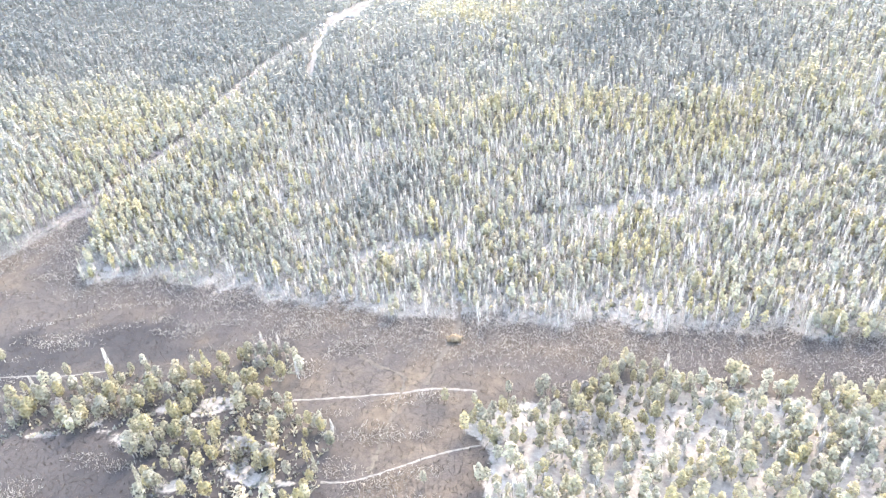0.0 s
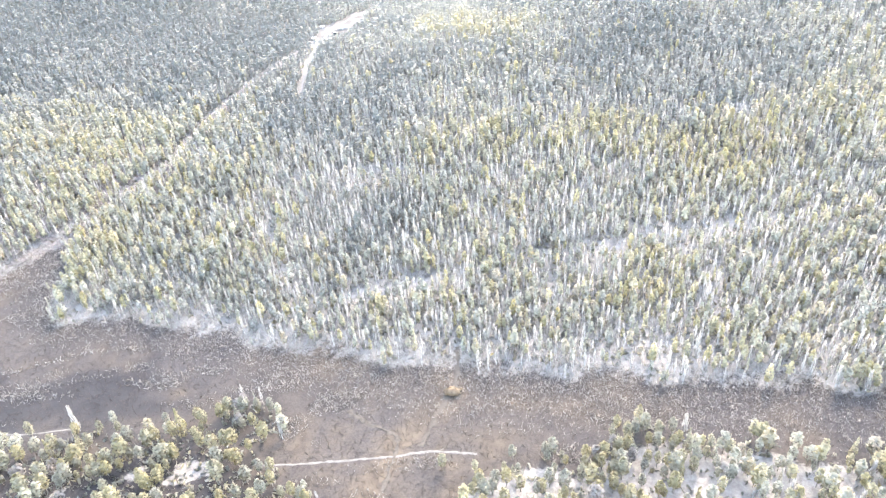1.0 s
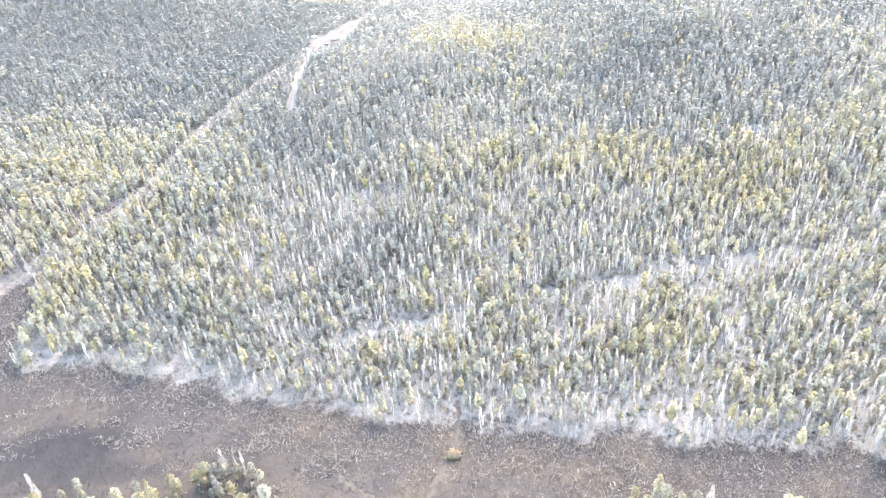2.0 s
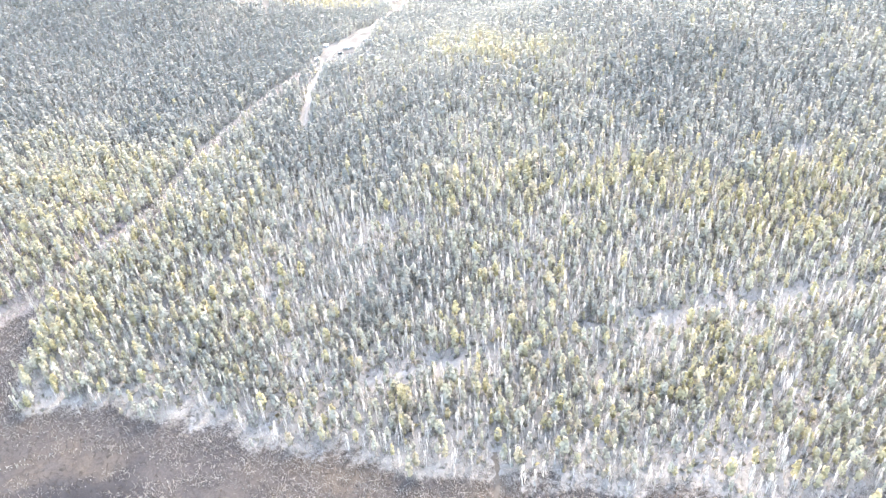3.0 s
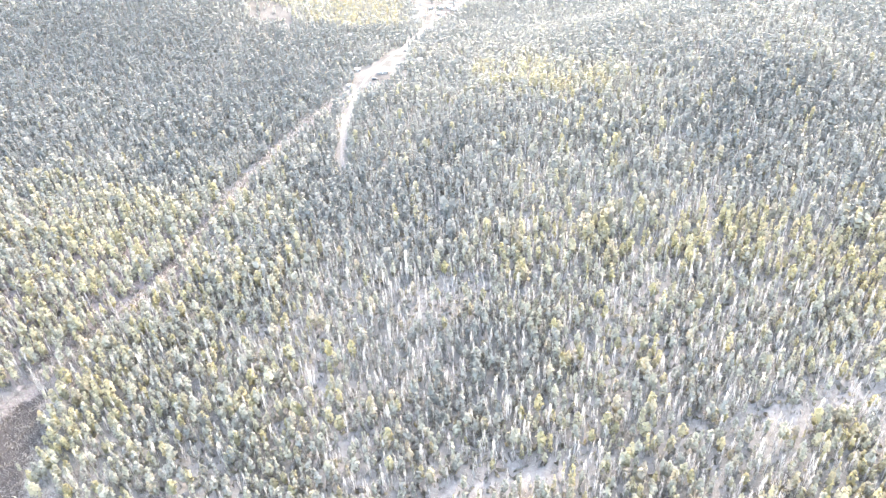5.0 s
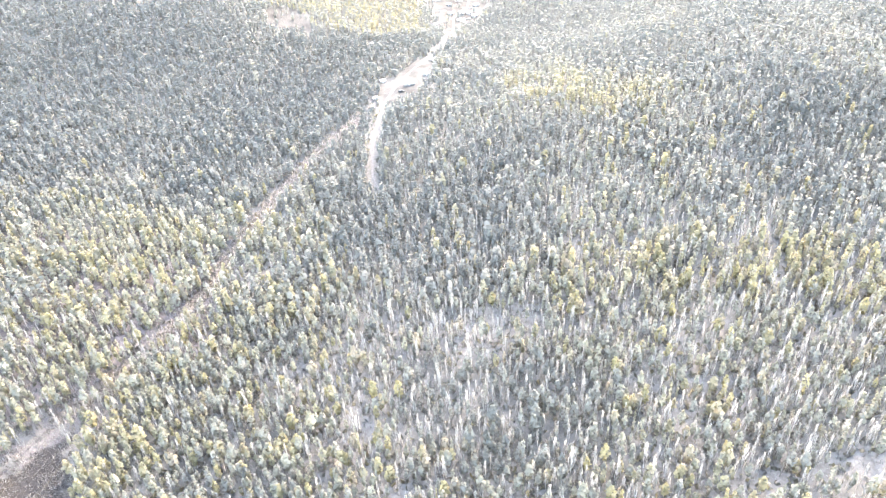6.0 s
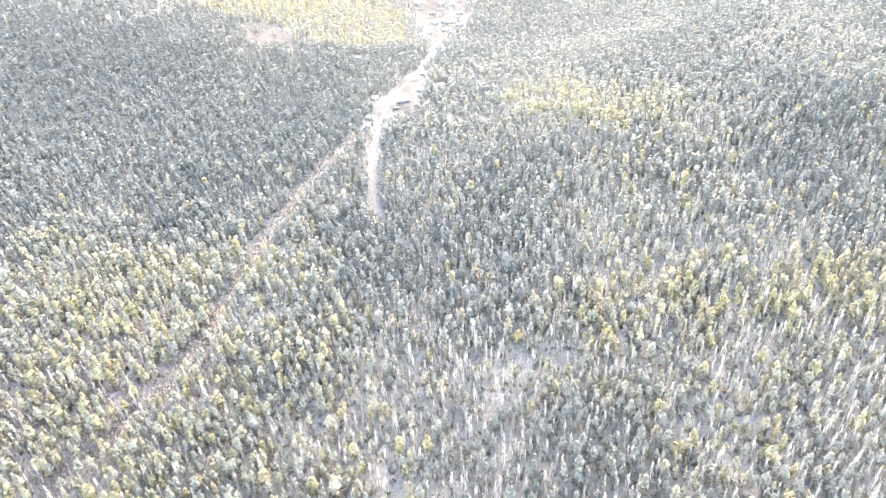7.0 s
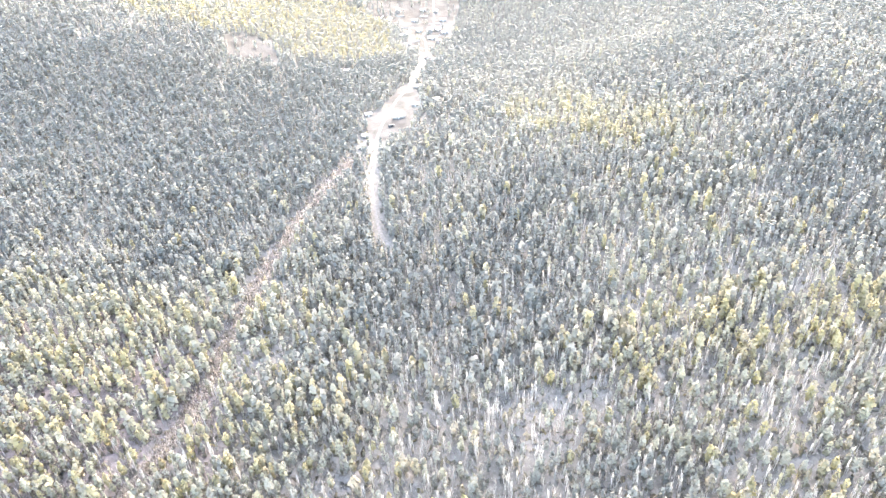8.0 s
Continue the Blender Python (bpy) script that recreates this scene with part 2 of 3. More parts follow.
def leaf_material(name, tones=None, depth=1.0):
    """Needles and leaves, blue-green through olive to autumn yellow by each tree's tone. Paler than real leaves: haze
    put into the colour.
    """
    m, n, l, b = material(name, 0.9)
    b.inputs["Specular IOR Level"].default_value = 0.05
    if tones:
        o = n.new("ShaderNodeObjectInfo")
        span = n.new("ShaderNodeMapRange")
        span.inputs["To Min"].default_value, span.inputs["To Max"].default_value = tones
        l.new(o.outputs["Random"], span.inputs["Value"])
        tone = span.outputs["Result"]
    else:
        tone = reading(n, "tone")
    # the bluish low end also carries distant haze as colour
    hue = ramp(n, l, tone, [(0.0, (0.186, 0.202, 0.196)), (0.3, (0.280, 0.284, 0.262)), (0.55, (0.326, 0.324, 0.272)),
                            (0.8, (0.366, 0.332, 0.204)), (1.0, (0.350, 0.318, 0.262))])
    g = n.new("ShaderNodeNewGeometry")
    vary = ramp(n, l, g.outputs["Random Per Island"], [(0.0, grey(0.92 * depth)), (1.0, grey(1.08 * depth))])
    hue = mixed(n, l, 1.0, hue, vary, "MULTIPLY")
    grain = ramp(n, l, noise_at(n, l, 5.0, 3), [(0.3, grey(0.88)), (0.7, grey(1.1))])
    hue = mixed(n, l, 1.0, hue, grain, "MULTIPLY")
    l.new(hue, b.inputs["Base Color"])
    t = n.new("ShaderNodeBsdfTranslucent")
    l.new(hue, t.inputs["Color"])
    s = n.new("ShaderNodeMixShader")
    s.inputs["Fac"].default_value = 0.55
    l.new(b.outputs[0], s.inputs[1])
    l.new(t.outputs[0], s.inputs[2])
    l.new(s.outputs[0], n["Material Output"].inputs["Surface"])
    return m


def simple_material(name, low, high, scale=2.0, rough=0.85, metal=0.0):
    m, n, l, b = material(name, rough)
    l.new(ramp(n, l, noise_at(n, l, scale), [(0.3, low), (0.7, high)]), b.inputs["Base Color"])
    b.inputs["Metallic"].default_value = metal
    bumped(n, l, b, noise_at(n, l, scale * 4), 0.4, 0.05)
    return m


def blade_material(name, low, high, scale):
    """Thin dry blades that let light through."""
    m, n, l, b = material(name, 0.9)
    hue = ramp(n, l, noise_at(n, l, scale), [(0.3, low), (0.7, high)])
    l.new(hue, b.inputs["Base Color"])
    t, s = n.new("ShaderNodeBsdfTranslucent"), n.new("ShaderNodeMixShader")
    l.new(hue, t.inputs["Color"])
    s.inputs["Fac"].default_value = 0.5
    l.new(b.outputs[0], s.inputs[1])
    l.new(t.outputs[0], s.inputs[2])
    l.new(s.outputs[0], n["Material Output"].inputs["Surface"])
    return m


GROUND = ground_material()
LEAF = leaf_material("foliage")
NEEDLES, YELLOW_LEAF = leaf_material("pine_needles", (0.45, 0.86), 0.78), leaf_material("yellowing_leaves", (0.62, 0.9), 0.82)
BARK = simple_material("bark", (0.17, 0.15, 0.13), (0.30, 0.27, 0.235), 3)
TWIG = blade_material("pale_bare_twigs", (0.31, 0.302, 0.288), (0.45, 0.44, 0.422), 0.6)
GREY_TWIG = blade_material("grey_brown_twigs", (0.19, 0.176, 0.168), (0.29, 0.272, 0.26), 0.8)
PALE_STEM = simple_material("pale_birch_bark", (0.38, 0.37, 0.35), (0.52, 0.51, 0.49), 2)
BOG_GRASS = blade_material("brown_sedge", (0.034, 0.031, 0.0315), (0.125, 0.111, 0.099), 1.4)
REED = blade_material("pale_dry_reed", (0.25, 0.244, 0.235), (0.44, 0.432, 0.417), 0.6)
BLUSH_TWIG = blade_material("pinkish_grey_twigs", (0.38, 0.362, 0.356), (0.52, 0.50, 0.494), 0.7)
STRAW = blade_material("straw_leaves", (0.23, 0.178, 0.124), (0.34, 0.27, 0.195), 0.9)
TRACK = simple_material("pale_sand_track", (0.07, 0.066, 0.06), (0.14, 0.135, 0.127), 0.5)
TRAIL = simple_material("straw_trail", (0.04, 0.0345, 0.029), (0.075, 0.066, 0.056), 0.8)
GRAVEL = simple_material("gravel_road", (0.12, 0.117, 0.113), (0.19, 0.186, 0.18), 0.8)
CUTTING = simple_material("pale_cutting_grass", (0.065, 0.060, 0.059), (0.125, 0.118, 0.116), 0.5)
PLANK = simple_material("weathered_planks", (0.22, 0.205, 0.185), (0.34, 0.32, 0.29), 1.5)
ROOF = simple_material("pale_metal_roof", (0.40, 0.40, 0.40), (0.52, 0.52, 0.52), 0.9, 0.5, 0.0)
RUST = simple_material("brown_sheet_roof", (0.14, 0.118, 0.10), (0.2, 0.17, 0.15), 0.9, 0.6)
DARK = simple_material("dark_window_glass", (0.03, 0.035, 0.04), (0.05, 0.055, 0.06), 1.0, 0.15)
PAINT = simple_material("white_trim_paint", (0.55, 0.55, 0.54), (0.68, 0.68, 0.67), 2.0, 0.6)
BRICK = simple_material("chimney_brick", (0.12, 0.07, 0.055), (0.18, 0.11, 0.085), 5.0)


def part(name, bm, mat, parent, label=""):
    me = bpy.data.meshes.new(name)
    bm.to_mesh(me)
    bm.free()
    me.materials.append(mat)
    ob = new(name, me)
    ob.parent = parent
    return tagged(ob, label)


def mesh_of(name, verts, faces, mats, face_mats=None, attrs=None, facing=None):
    """A mesh from numpy arrays of points and of four-cornered (or triangular) faces."""
    me = bpy.data.meshes.new(name)
    n, k = faces.shape
    if facing is not None:
        side = np.cross(verts[faces[:, 1]] - verts[faces[:, 0]], verts[faces[:, 2]] - verts[faces[:, 0]])
        away = (side * facing[faces].sum(1)).sum(1) < 0
        faces = np.where(away[:, None], faces[:, ::-1], faces)
    me.vertices.add(len(verts))
    me.vertices.foreach_set("co", np.ascontiguousarray(verts, np.float32).ravel())
    me.loops.add(n * k)
    me.loops.foreach_set("vertex_index", np.ascontiguousarray(faces, np.int32).ravel())
    me.polygons.add(n)
    me.polygons.foreach_set("loop_start", np.arange(0, n * k, k, dtype=np.int32))
    for mat in mats:
        me.materials.append(mat)
    if face_mats is not None:
        me.polygons.foreach_set("material_index", np.ascontiguousarray(face_mats, np.int32))
    for key, values in (attrs or {}).items():
        a = me.attributes.new(key, "FLOAT", "POINT")
        a.data.foreach_set("value", np.ascontiguousarray(values, np.float32))
    me.update(calc_edges=True)
    me.validate()
    if facing is not None:
        a = me.attributes.new("custom_normal", "FLOAT_VECTOR", "POINT")
        a.data.foreach_set("vector", np.ascontiguousarray(facing, np.float32).ravel())
        me.update()
    return me


# ---- ground: one sheet out to the horizon ----
def spaced(low, high, step, far):
    mid = np.arange(low, high + step / 2, step)
    out = [step * 1.5]
    while sum(out) < far:
        out.append(out[-1] * 1.35)
    grow = np.cumsum(out)
    return np.concatenate([low - grow[::-1], mid, high + grow])


def bog_mask(x, y):
    m = soft_inside(x, y, BOG, 4.0)
    return np.minimum(m, 1 - np.maximum(soft_inside(x, y, ISLAND_LEFT, 2.0), soft_inside(x, y, WOOD_RIGHT, 2.0)))


def island_moor(x, y):
    """Brown moor over most of the pine island, bare of it where white lichen shows."""
    white = np.maximum.reduce([soft_inside(x, y, r, 1.0) for r in (WHITE1, WHITE2, WHITE3, WHITE4, WHITE5, WHITE6, WHITE7)])
    near = np.maximum(soft_inside(x, y, ISLAND_LEFT, 2.0), off_line(x, y, ISLAND_LEFT) < 7)
    return near * np.clip(0.45 + 1.0 * value_noise(x, y, 11, 25), 0, 1) * (1 - 0.95 * white)


def make_ground():
    xs, ys = spaced(-504, 420, 4.2, 3500), spaced(98, 1092, 4.2, 3500)
    gx, gy = np.meshgrid(xs, ys)
    x, y = gx.ravel(), gy.ravel()
    verts = np.stack([x, y, land(x, y)], -1)
    i = np.arange(len(xs) * len(ys)).reshape(len(ys), len(xs))
    faces = np.stack([i[:-1, :-1], i[:-1, 1:], i[1:, 1:], i[1:, :-1]], -1).reshape(-1, 4)
    shore = 0.5 + 0.5 * np.clip(off_line(x, y, BOG_FAR) / 20, 0, 1)
    bog = np.maximum(bog_mask(x, y) * shore, island_moor(x, y))
    sedge = np.clip(1.25 - off_line(x, y, SEDGE_RUN) / 12, 0, 1) * (0.4 + 0.9 * value_noise(x, y, 8, 21))
    sedge = np.maximum(sedge, np.clip(1 - off_line(x, y, SEDGE_EAST) / 15, 0, 1) * value_noise(x, y, 11, 22))
    sedge = np.maximum(sedge, 0.9 * np.clip(value_noise(x, y, 33, 23) * 3 - 1.3, 0, 1) * value_noise(x, y, 7, 24))
    sedge *= 1 - soft_inside(x, y, PEAT_DARK, 5.0)
    # darker stretches of the bog: PEAT_DARK and a patch in the south-west
    dark_bog = np.maximum(soft_inside(x, y, PEAT_DARK, 8.0), 0.9 * np.clip(1.6 - np.hypot((x + 120) / 62, (y - 178) / 36) + 0.8 * (value_noise(x, y, 17, 26) - 0.5), 0, 1))
    sand = np.maximum(soft_inside(x, y, CLEARING, 1.5) * np.clip(0.35 + value_noise(x, y, 9, 28), 0, 1), soft_inside(x, y, VILLAGE, 3.0))
    sand = np.maximum(sand, soft_inside(x, y, HILL_PATCH, 3.0))
    heath = np.clip(0.25 + 1.3 * (value_noise(x, y, 42, 31) - 0.35) + dark_wood(x, y) - 0.35 * open_wood(x, y) - 0.8 * inside(x, y, WOOD_RIGHT) + 0.35 * np.clip((y - 450) / 150, 0, 1) + 0.5 * np.clip(1 - off_line(x, y, BOG_FAR) / 30, 0, 1) + soft_inside(x, y, HILL_PATCH, 3.0), 0, 1)
    for bx, by, br in LICHEN_BANKS:
        heath *= np.clip(np.hypot(x - bx, (y - by) * 1.6) / br - 0.4, 0, 1)
    heath *= np.clip(off_line(x, y, STREAM) / 5 - 0.2 + value_noise(x, y, 9, 44), 0.1, 1)
    # the wood's far rim stands in brown moor, not on lichen
    rim = np.clip(1.3 - off_line(x, y, WOOD_RIGHT) / 9, 0, 1) * np.clip((y - 205) / 8, 0, 1) * (0.6 + 0.6 * value_noise(x, y, 6, 27))
    bog = np.maximum(bog, np.clip(rim, 0, 1))
    me = mesh_of("ground", verts, faces, [GROUND], attrs={"bog": bog, "sedge": np.clip(sedge, 0, 1), "sand": sand, "heath": heath, "dark_bog": dark_bog, "blush": soft_inside(x, y, BLUSH_WEST, 8.0)})
    me.shade_smooth()
    tagged(new("ground", me), "pale lichen heath and brown autumn bog under open pine forest", "ground", kind="structure")


def dark_wood(x, y):
    m = np.maximum.reduce([soft_inside(x, y, r, 9.0) for r in (DARK_CORE, DARK_LOW, BLUE_WEST, BLUE_EAST)])
    # DARK_CORE and DARK_MID also put the trees' shaded sides into their colour
    m = np.maximum(m, 1.4 * soft_inside(x, y, DARK_CORE, 7.0))
    m = np.maximum(m, 0.3 * soft_inside(x, y, DARK_MID, 6.0))
    m = np.maximum(m, np.maximum(0.75 * soft_inside(x, y, PINE_DARK, 13.0), 0.4 * soft_inside(x, y, DARK_EAST, 14.0)))
    return np.maximum(m, 0.7 * soft_inside(x, y, GREEN_NORTH, 15.0))


def open_wood(x, y):
    m = np.maximum(0.4 * soft_inside(x, y, BARE_WEST, 6.0), 1.3 * soft_inside(x, y, OPEN_SOUTH, 6.0))
    edge = np.clip(1 - off_line(x, y, BOG_FAR) / np.interp(x, [-60, 10], [16, 36]), 0, 1) * np.clip((352 - y) / 12, 0, 1)
    return np.maximum(m, edge)


def yellow_wood(x, y):
    return np.maximum.reduce([0.9 * soft_inside(x, y, YELLOW_HILL, 5.0)] + [0.7 * soft_inside(x, y, YELLOW_EAST, 9.0), soft_inside(x, y, YELLOW_MID, 7.0)] + [0.3 * soft_inside(x, y, YELLOW_WEST, 9.0)])


make_ground()


def ribbon(name, line, width, mat, label, category, ragged=0.25, lift=0.14):
    """A path laid along a line on the ground, with ragged edges."""
    pts = [Vector((*p, 0)) for p in line]
    fine = []
    for k in range(len(pts) - 1):
        a, b = pts[k], pts[k + 1]
        before, after = pts[max(k - 1, 0)], pts[min(k + 2, len(pts) - 1)]
        steps = max(2, int((b - a).length / 1.6))
        for s in range(steps):
            t = s / steps
            fine.append(0.5 * (2 * a + (b - before) * t + (2 * before - 5 * a + 4 * b - after) * t * t + (3 * a - before - 3 * b + after) * t**3))
    fine.append(pts[-1])
    verts, faces = [], []
    rng = random.Random(len(line) + int(width * 100))
    for k, p in enumerate(fine):
        d = (fine[min(k + 1, len(fine) - 1)] - fine[max(k - 1, 0)]).normalized()
        side = Vector((-d.y, d.x, 0))
        for s in (-0.5, -0.17, 0.17, 0.5):
            q = p + side * (s * width * (1 + rng.uniform(-ragged, ragged)))
            verts.append((q.x, q.y, float(land(q.x, q.y)) + (lift if abs(s) < 0.3 else -0.02 + lift * 0.6)))
        if k:
            for c in range(3):
                a = 4 * (k - 1) + c
                faces.append((a, a + 1, a + 5, a + 4))
    me = mesh_of(name, np.array(verts), np.array(faces), [mat])
    me.shade_smooth()
    return tagged(new(name, me), label, category, kind="structure")


ribbon("track_1", TRACK_A, 1.15, TRACK, "narrow pale sandy track across the brown bog", "track", 0.5)
ribbon("track_2", TRACK_B, 1.0, TRACK, "narrow pale sandy track across the brown bog", "track", 0.5)
ribbon("track_3", TRACK_C, 1.0, TRACK, "thin pale track beside the pine island", "track")
ribbon("trail_1", TRAIL_D, 2.2, TRAIL, "straw-coloured trodden trail over the bog", "trail", 0.8)
ribbon("trail_2", TRAIL_E, 2.0, TRAIL, "straw-coloured grassy trail branching over the bog", "trail", 0.9)
ribbon("trail_3", TRAIL_F, 1.0, TRAIL, "thin straw-coloured trail along the bog inlet", "trail", 0.6)
ribbon("track_4", CUT, 1.1, CUTTING, "pale grassy cutting track through the forest", "track", 0.8)
ribbon("road", ROAD, 1.9, GRAVEL, "winding pale gravel road to the village", "road", 0.15, 0.2)


# ---- trees ----
def tuft_cloud(rng, count, height, low, radius, shape, size):
    """Clumps of foliage, each a bent four-cornered leaf mass, over a crown of the given shape."""
    verts, faces, turn = [], [], 0.4 if count < 30 else 0.6 if count < 60 else 0.85
    for k in range(count):
        f = (k + 0.5 + rng.uniform(-0.5, 0.5)) / count
        if shape == "cone":
            f = f**1.25
            r = radius * (1 - f) ** 0.85 + 0.03 * radius
        else:
            r = radius * math.sqrt(max(0.0, 1 - (2 * f - 0.86) ** 2 / 1.3)) * (1.0 if f < 0.85 else 0.8)
        z = height * (low + (1 - low) * f)
        a = k * 2.39996 + rng.uniform(-0.5, 0.5)
        d = r * rng.uniform(0.45, 1.05)
        c = Vector((d * math.cos(a), d * math.sin(a), z))
        out = Vector((math.cos(a), math.sin(a), 0.7 if shape != "cone" else 0.2)).normalized()
        out = (out + Vector([rng.uniform(-turn, turn) for _ in range(3)])).normalized()
        across = out.cross(Vector((0, 0, 1))).normalized()
        up = across.cross(out)
        s = size * rng.uniform(0.7, 1.3)
        b = len(verts)
        for u, v, w in ((-1, -0.7, -0.35), (0.9, -0.8, -0.2), (1.0, 0.75, -0.35), (-0.8, 0.9, -0.25)):
            verts.append(c + across * (u * s * rng.uniform(0.7, 1.2)) + up * (v * s * rng.uniform(0.7, 1.2)) + out * (w * s * rng.uniform(0, 1.6)))
        faces.append((b, b + 1, b + 2, b + 3))
    return verts, faces


def twig_cloud(rng, count, height, low, radius):
    """Thin upright sprays of bare twigs round a stem."""
    verts, faces = [], []
    for k in range(count):
        f = (k + rng.uniform(0.2, 0.8)) / count
        z, r, a = height * (low + (0.9 - low) * f), radius * (1 - 0.75 * f) * rng.uniform(0.3, 1.0), k * 2.39996
        c = Vector((r * math.cos(a), r * math.sin(a), z))
        tall, wide = height * rng.uniform(0.16, 0.30), rng.uniform(0.07, 0.15)
        turn = rng.uniform(0, math.pi)
        across = Vector((math.cos(turn), math.sin(turn), 0)) * wide
        up = Vector((0.07 * math.cos(a), 0.07 * math.sin(a), 1)) * tall
        b = len(verts)
        verts += [c - across * 0.5, c + across * 0.5, c + across + up, c - across * 0.8 + up * 0.9]
        faces.append((b, b + 1, b + 2, b + 3))
    return verts, faces


def stem(rng, height, thick, sides, bend, limbs=0, radius=1.0, low=0.35, plain=False):
    """A tapered, slightly bent trunk with limbs, all in four-cornered faces."""
    verts, faces = [], []

    def tube(a, b, ra, rb):
        d = (b - a).normalized()
        p = d.orthogonal().normalized()
        q = d.cross(p)
        base = len(verts)
        for c, r in ((a, ra), (b, rb)):
            for k in range(sides):
                t = 2 * math.pi * k / sides
                verts.append(c + (p * math.cos(t) + q * math.sin(t)) * r)
        for k in range(sides):
            n = (k + 1) % sides
            faces.append((base + k, base + n, base + sides + n, base + sides + k))

    lean = Vector((rng.uniform(-bend, bend), rng.uniform(-bend, bend), 0))
    mid = Vector((0, 0, height * 0.5)) + lean
    top = Vector((0, 0, height * 0.96)) + lean * 0.4
    if plain:
        tube(Vector((0, 0, -0.4)), top, thick, thick * 0.12)
        return verts, faces
    tube(Vector((0, 0, -0.4)), mid, thick, thick * 0.65)
    tube(mid, top, thick * 0.65, thick * 0.12)
    for k in range(limbs):
        f = low + (0.9 - low) * (k + 0.5) / limbs
        a = k * 2.4 + rng.uniform(-0.4, 0.4)
        root = Vector((0, 0, height * f)) + lean * (f * 1.2 if f < 0.6 else 0.6)
        reach = radius * (1.05 - 0.6 * f) * rng.uniform(0.7, 1.0)
        tube(root, root + Vector((math.cos(a) * reach, math.sin(a) * reach, reach * 0.35)), thick * 0.3, thick * 0.06)
    return verts, faces


KINDS = {  # height, lowest foliage, crown radius, shape
    "pine": (10.4, 0.34, 1.5, "round"),
    "spruce": (11.4, 0.12, 1.15, "cone"),
    "birch": (9.8, 0.26, 1.65, "round"),
    "bare_birch": (10.6, 0.12, 1.05, "round"),
}


def template(kind, seed, clumps, limbs=0, sides=3):
    rng = random.Random(seed)
    height, low, radius, shape = KINDS[kind]
    height *= rng.uniform(0.9, 1.1)
    low *= 0.5 if clumps < 30 else 1.0
    radius *= rng.uniform(0.85, 1.15)
    size = 0.50 * radius * math.sqrt(26 / clumps)
    if kind == "bare_birch":
        crown = twig_cloud(rng, clumps * 4 // 5 if clumps < 150 else 64, height, low, radius)
    else:
        crown = tuft_cloud(rng, clumps, height, low, radius, shape, size)
    trunk = stem(rng, height, 0.15 if "birch" not in kind else 0.2, sides, 0.35, limbs, radius, low, clumps < 30)
    return trunk, crown


def outward(points, lift):
    """Soft crown shading: each point faces away from the middle of its crown, a little upwards."""
    p = np.array([tuple(v) for v in points])
    mid, half = (p.max(0) + p.min(0)) / 2, (p.max(0) - p.min(0)) / 2 + 0.01
    d = (p - mid) / half
    if lift == 0.0:
        d[:, 2] = 0
    d[:, 2] += lift
    return d / (np.linalg.norm(d, axis=1, keepdims=True) + 1e-6)


def ruffled(points, lift, seed, loose=0.34):
    """Crown shading broken up clump by clump: each four-cornered clump faces outwards and its own way."""
    d = outward(points, lift)
    turn = np.random.default_rng(seed).normal(0, loose, (len(points) // 4, 3))
    d = 0.6 * d + np.repeat(turn, 4, 0)
    return d / (np.linalg.norm(d, axis=1, keepdims=True) + 1e-6)


def as_arrays(kind, tpl, lift):
    (tv, tf), (cv, cf) = tpl
    verts = np.array([tuple(v) for v in tv] + [tuple(v) for v in cv])
    facing = np.concatenate([outward(tv, 0.0), ruffled(cv, lift, len(tv) + len(cv), 0.34 if lift < 1 else 0.15)])
    faces = np.array(tf + [tuple(i + len(tv) for i in f) for f in cf])
    bark, leaf = {"birch": (2, 0), "bare_birch": (2, 3)}.get(kind, (1, 0))
    mats = np.array([bark] * len(tf) + [leaf] * len(cf))
    return verts, faces, mats, facing


def plant(name, spots, clumps, label, category):
    """A whole wood of trees in one mesh. spots: x, y, kind, size, tone."""
    rng = np.random.default_rng(len(spots))
    kinds = list(KINDS)
    stock = {(k, v): as_arrays(k, template(k, 100 * v + n, clumps), 1.4 if clumps < 30 else 0.4) for n, k in enumerate(kinds) for v in range(7)}
    x, y, kind, size, tone = spots.T
    z = land(x, y)
    pick = rng.integers(0, 7, len(spots))
    all_v, all_f, all_m, all_t, all_n, base = [], [], [], [], [], 0
    for n, k in enumerate(kinds):
        for v in range(7):
            sel = np.where((kind == n) & (pick == v))[0]
            if not len(sel):
                continue
            verts, faces, mats, facing = stock[k, v]
            a, s = rng.uniform(0, 2 * math.pi, len(sel)), size[sel]
            ca, sa, wide = np.cos(a), np.sin(a), s * rng.uniform(0.82, 1.18, len(sel)) * np.where(y[sel] < 259, 1.22, 1.0 - 0.17 * np.clip((y[sel] - 500) / 160, 0, 1))
            px = (verts[:, 0] * ca[:, None] - verts[:, 1] * sa[:, None]) * wide[:, None] + x[sel, None]
            py = (verts[:, 0] * sa[:, None] + verts[:, 1] * ca[:, None]) * wide[:, None] + y[sel, None]
            pz = verts[:, 2] * (s * (1 - 0.42 * np.clip((y[sel] - 520) / 160, 0, 1)))[:, None] + z[sel, None]
            nx = facing[:, 0] * ca[:, None] - facing[:, 1] * sa[:, None]
            ny = facing[:, 0] * sa[:, None] + facing[:, 1] * ca[:, None]
            all_n.append(np.stack([nx, ny, np.tile(facing[:, 2], (len(sel), 1))], -1).reshape(-1, 3))
            all_v.append(np.stack([px, py, pz], -1).reshape(-1, 3))
            all_f.append((faces[None] + (np.arange(len(sel)) * len(verts))[:, None, None] + base).reshape(-1, 4))
            all_m.append(np.tile(mats, len(sel)))
            all_t.append(np.repeat(tone[sel], len(verts)))
            base += len(sel) * len(verts)
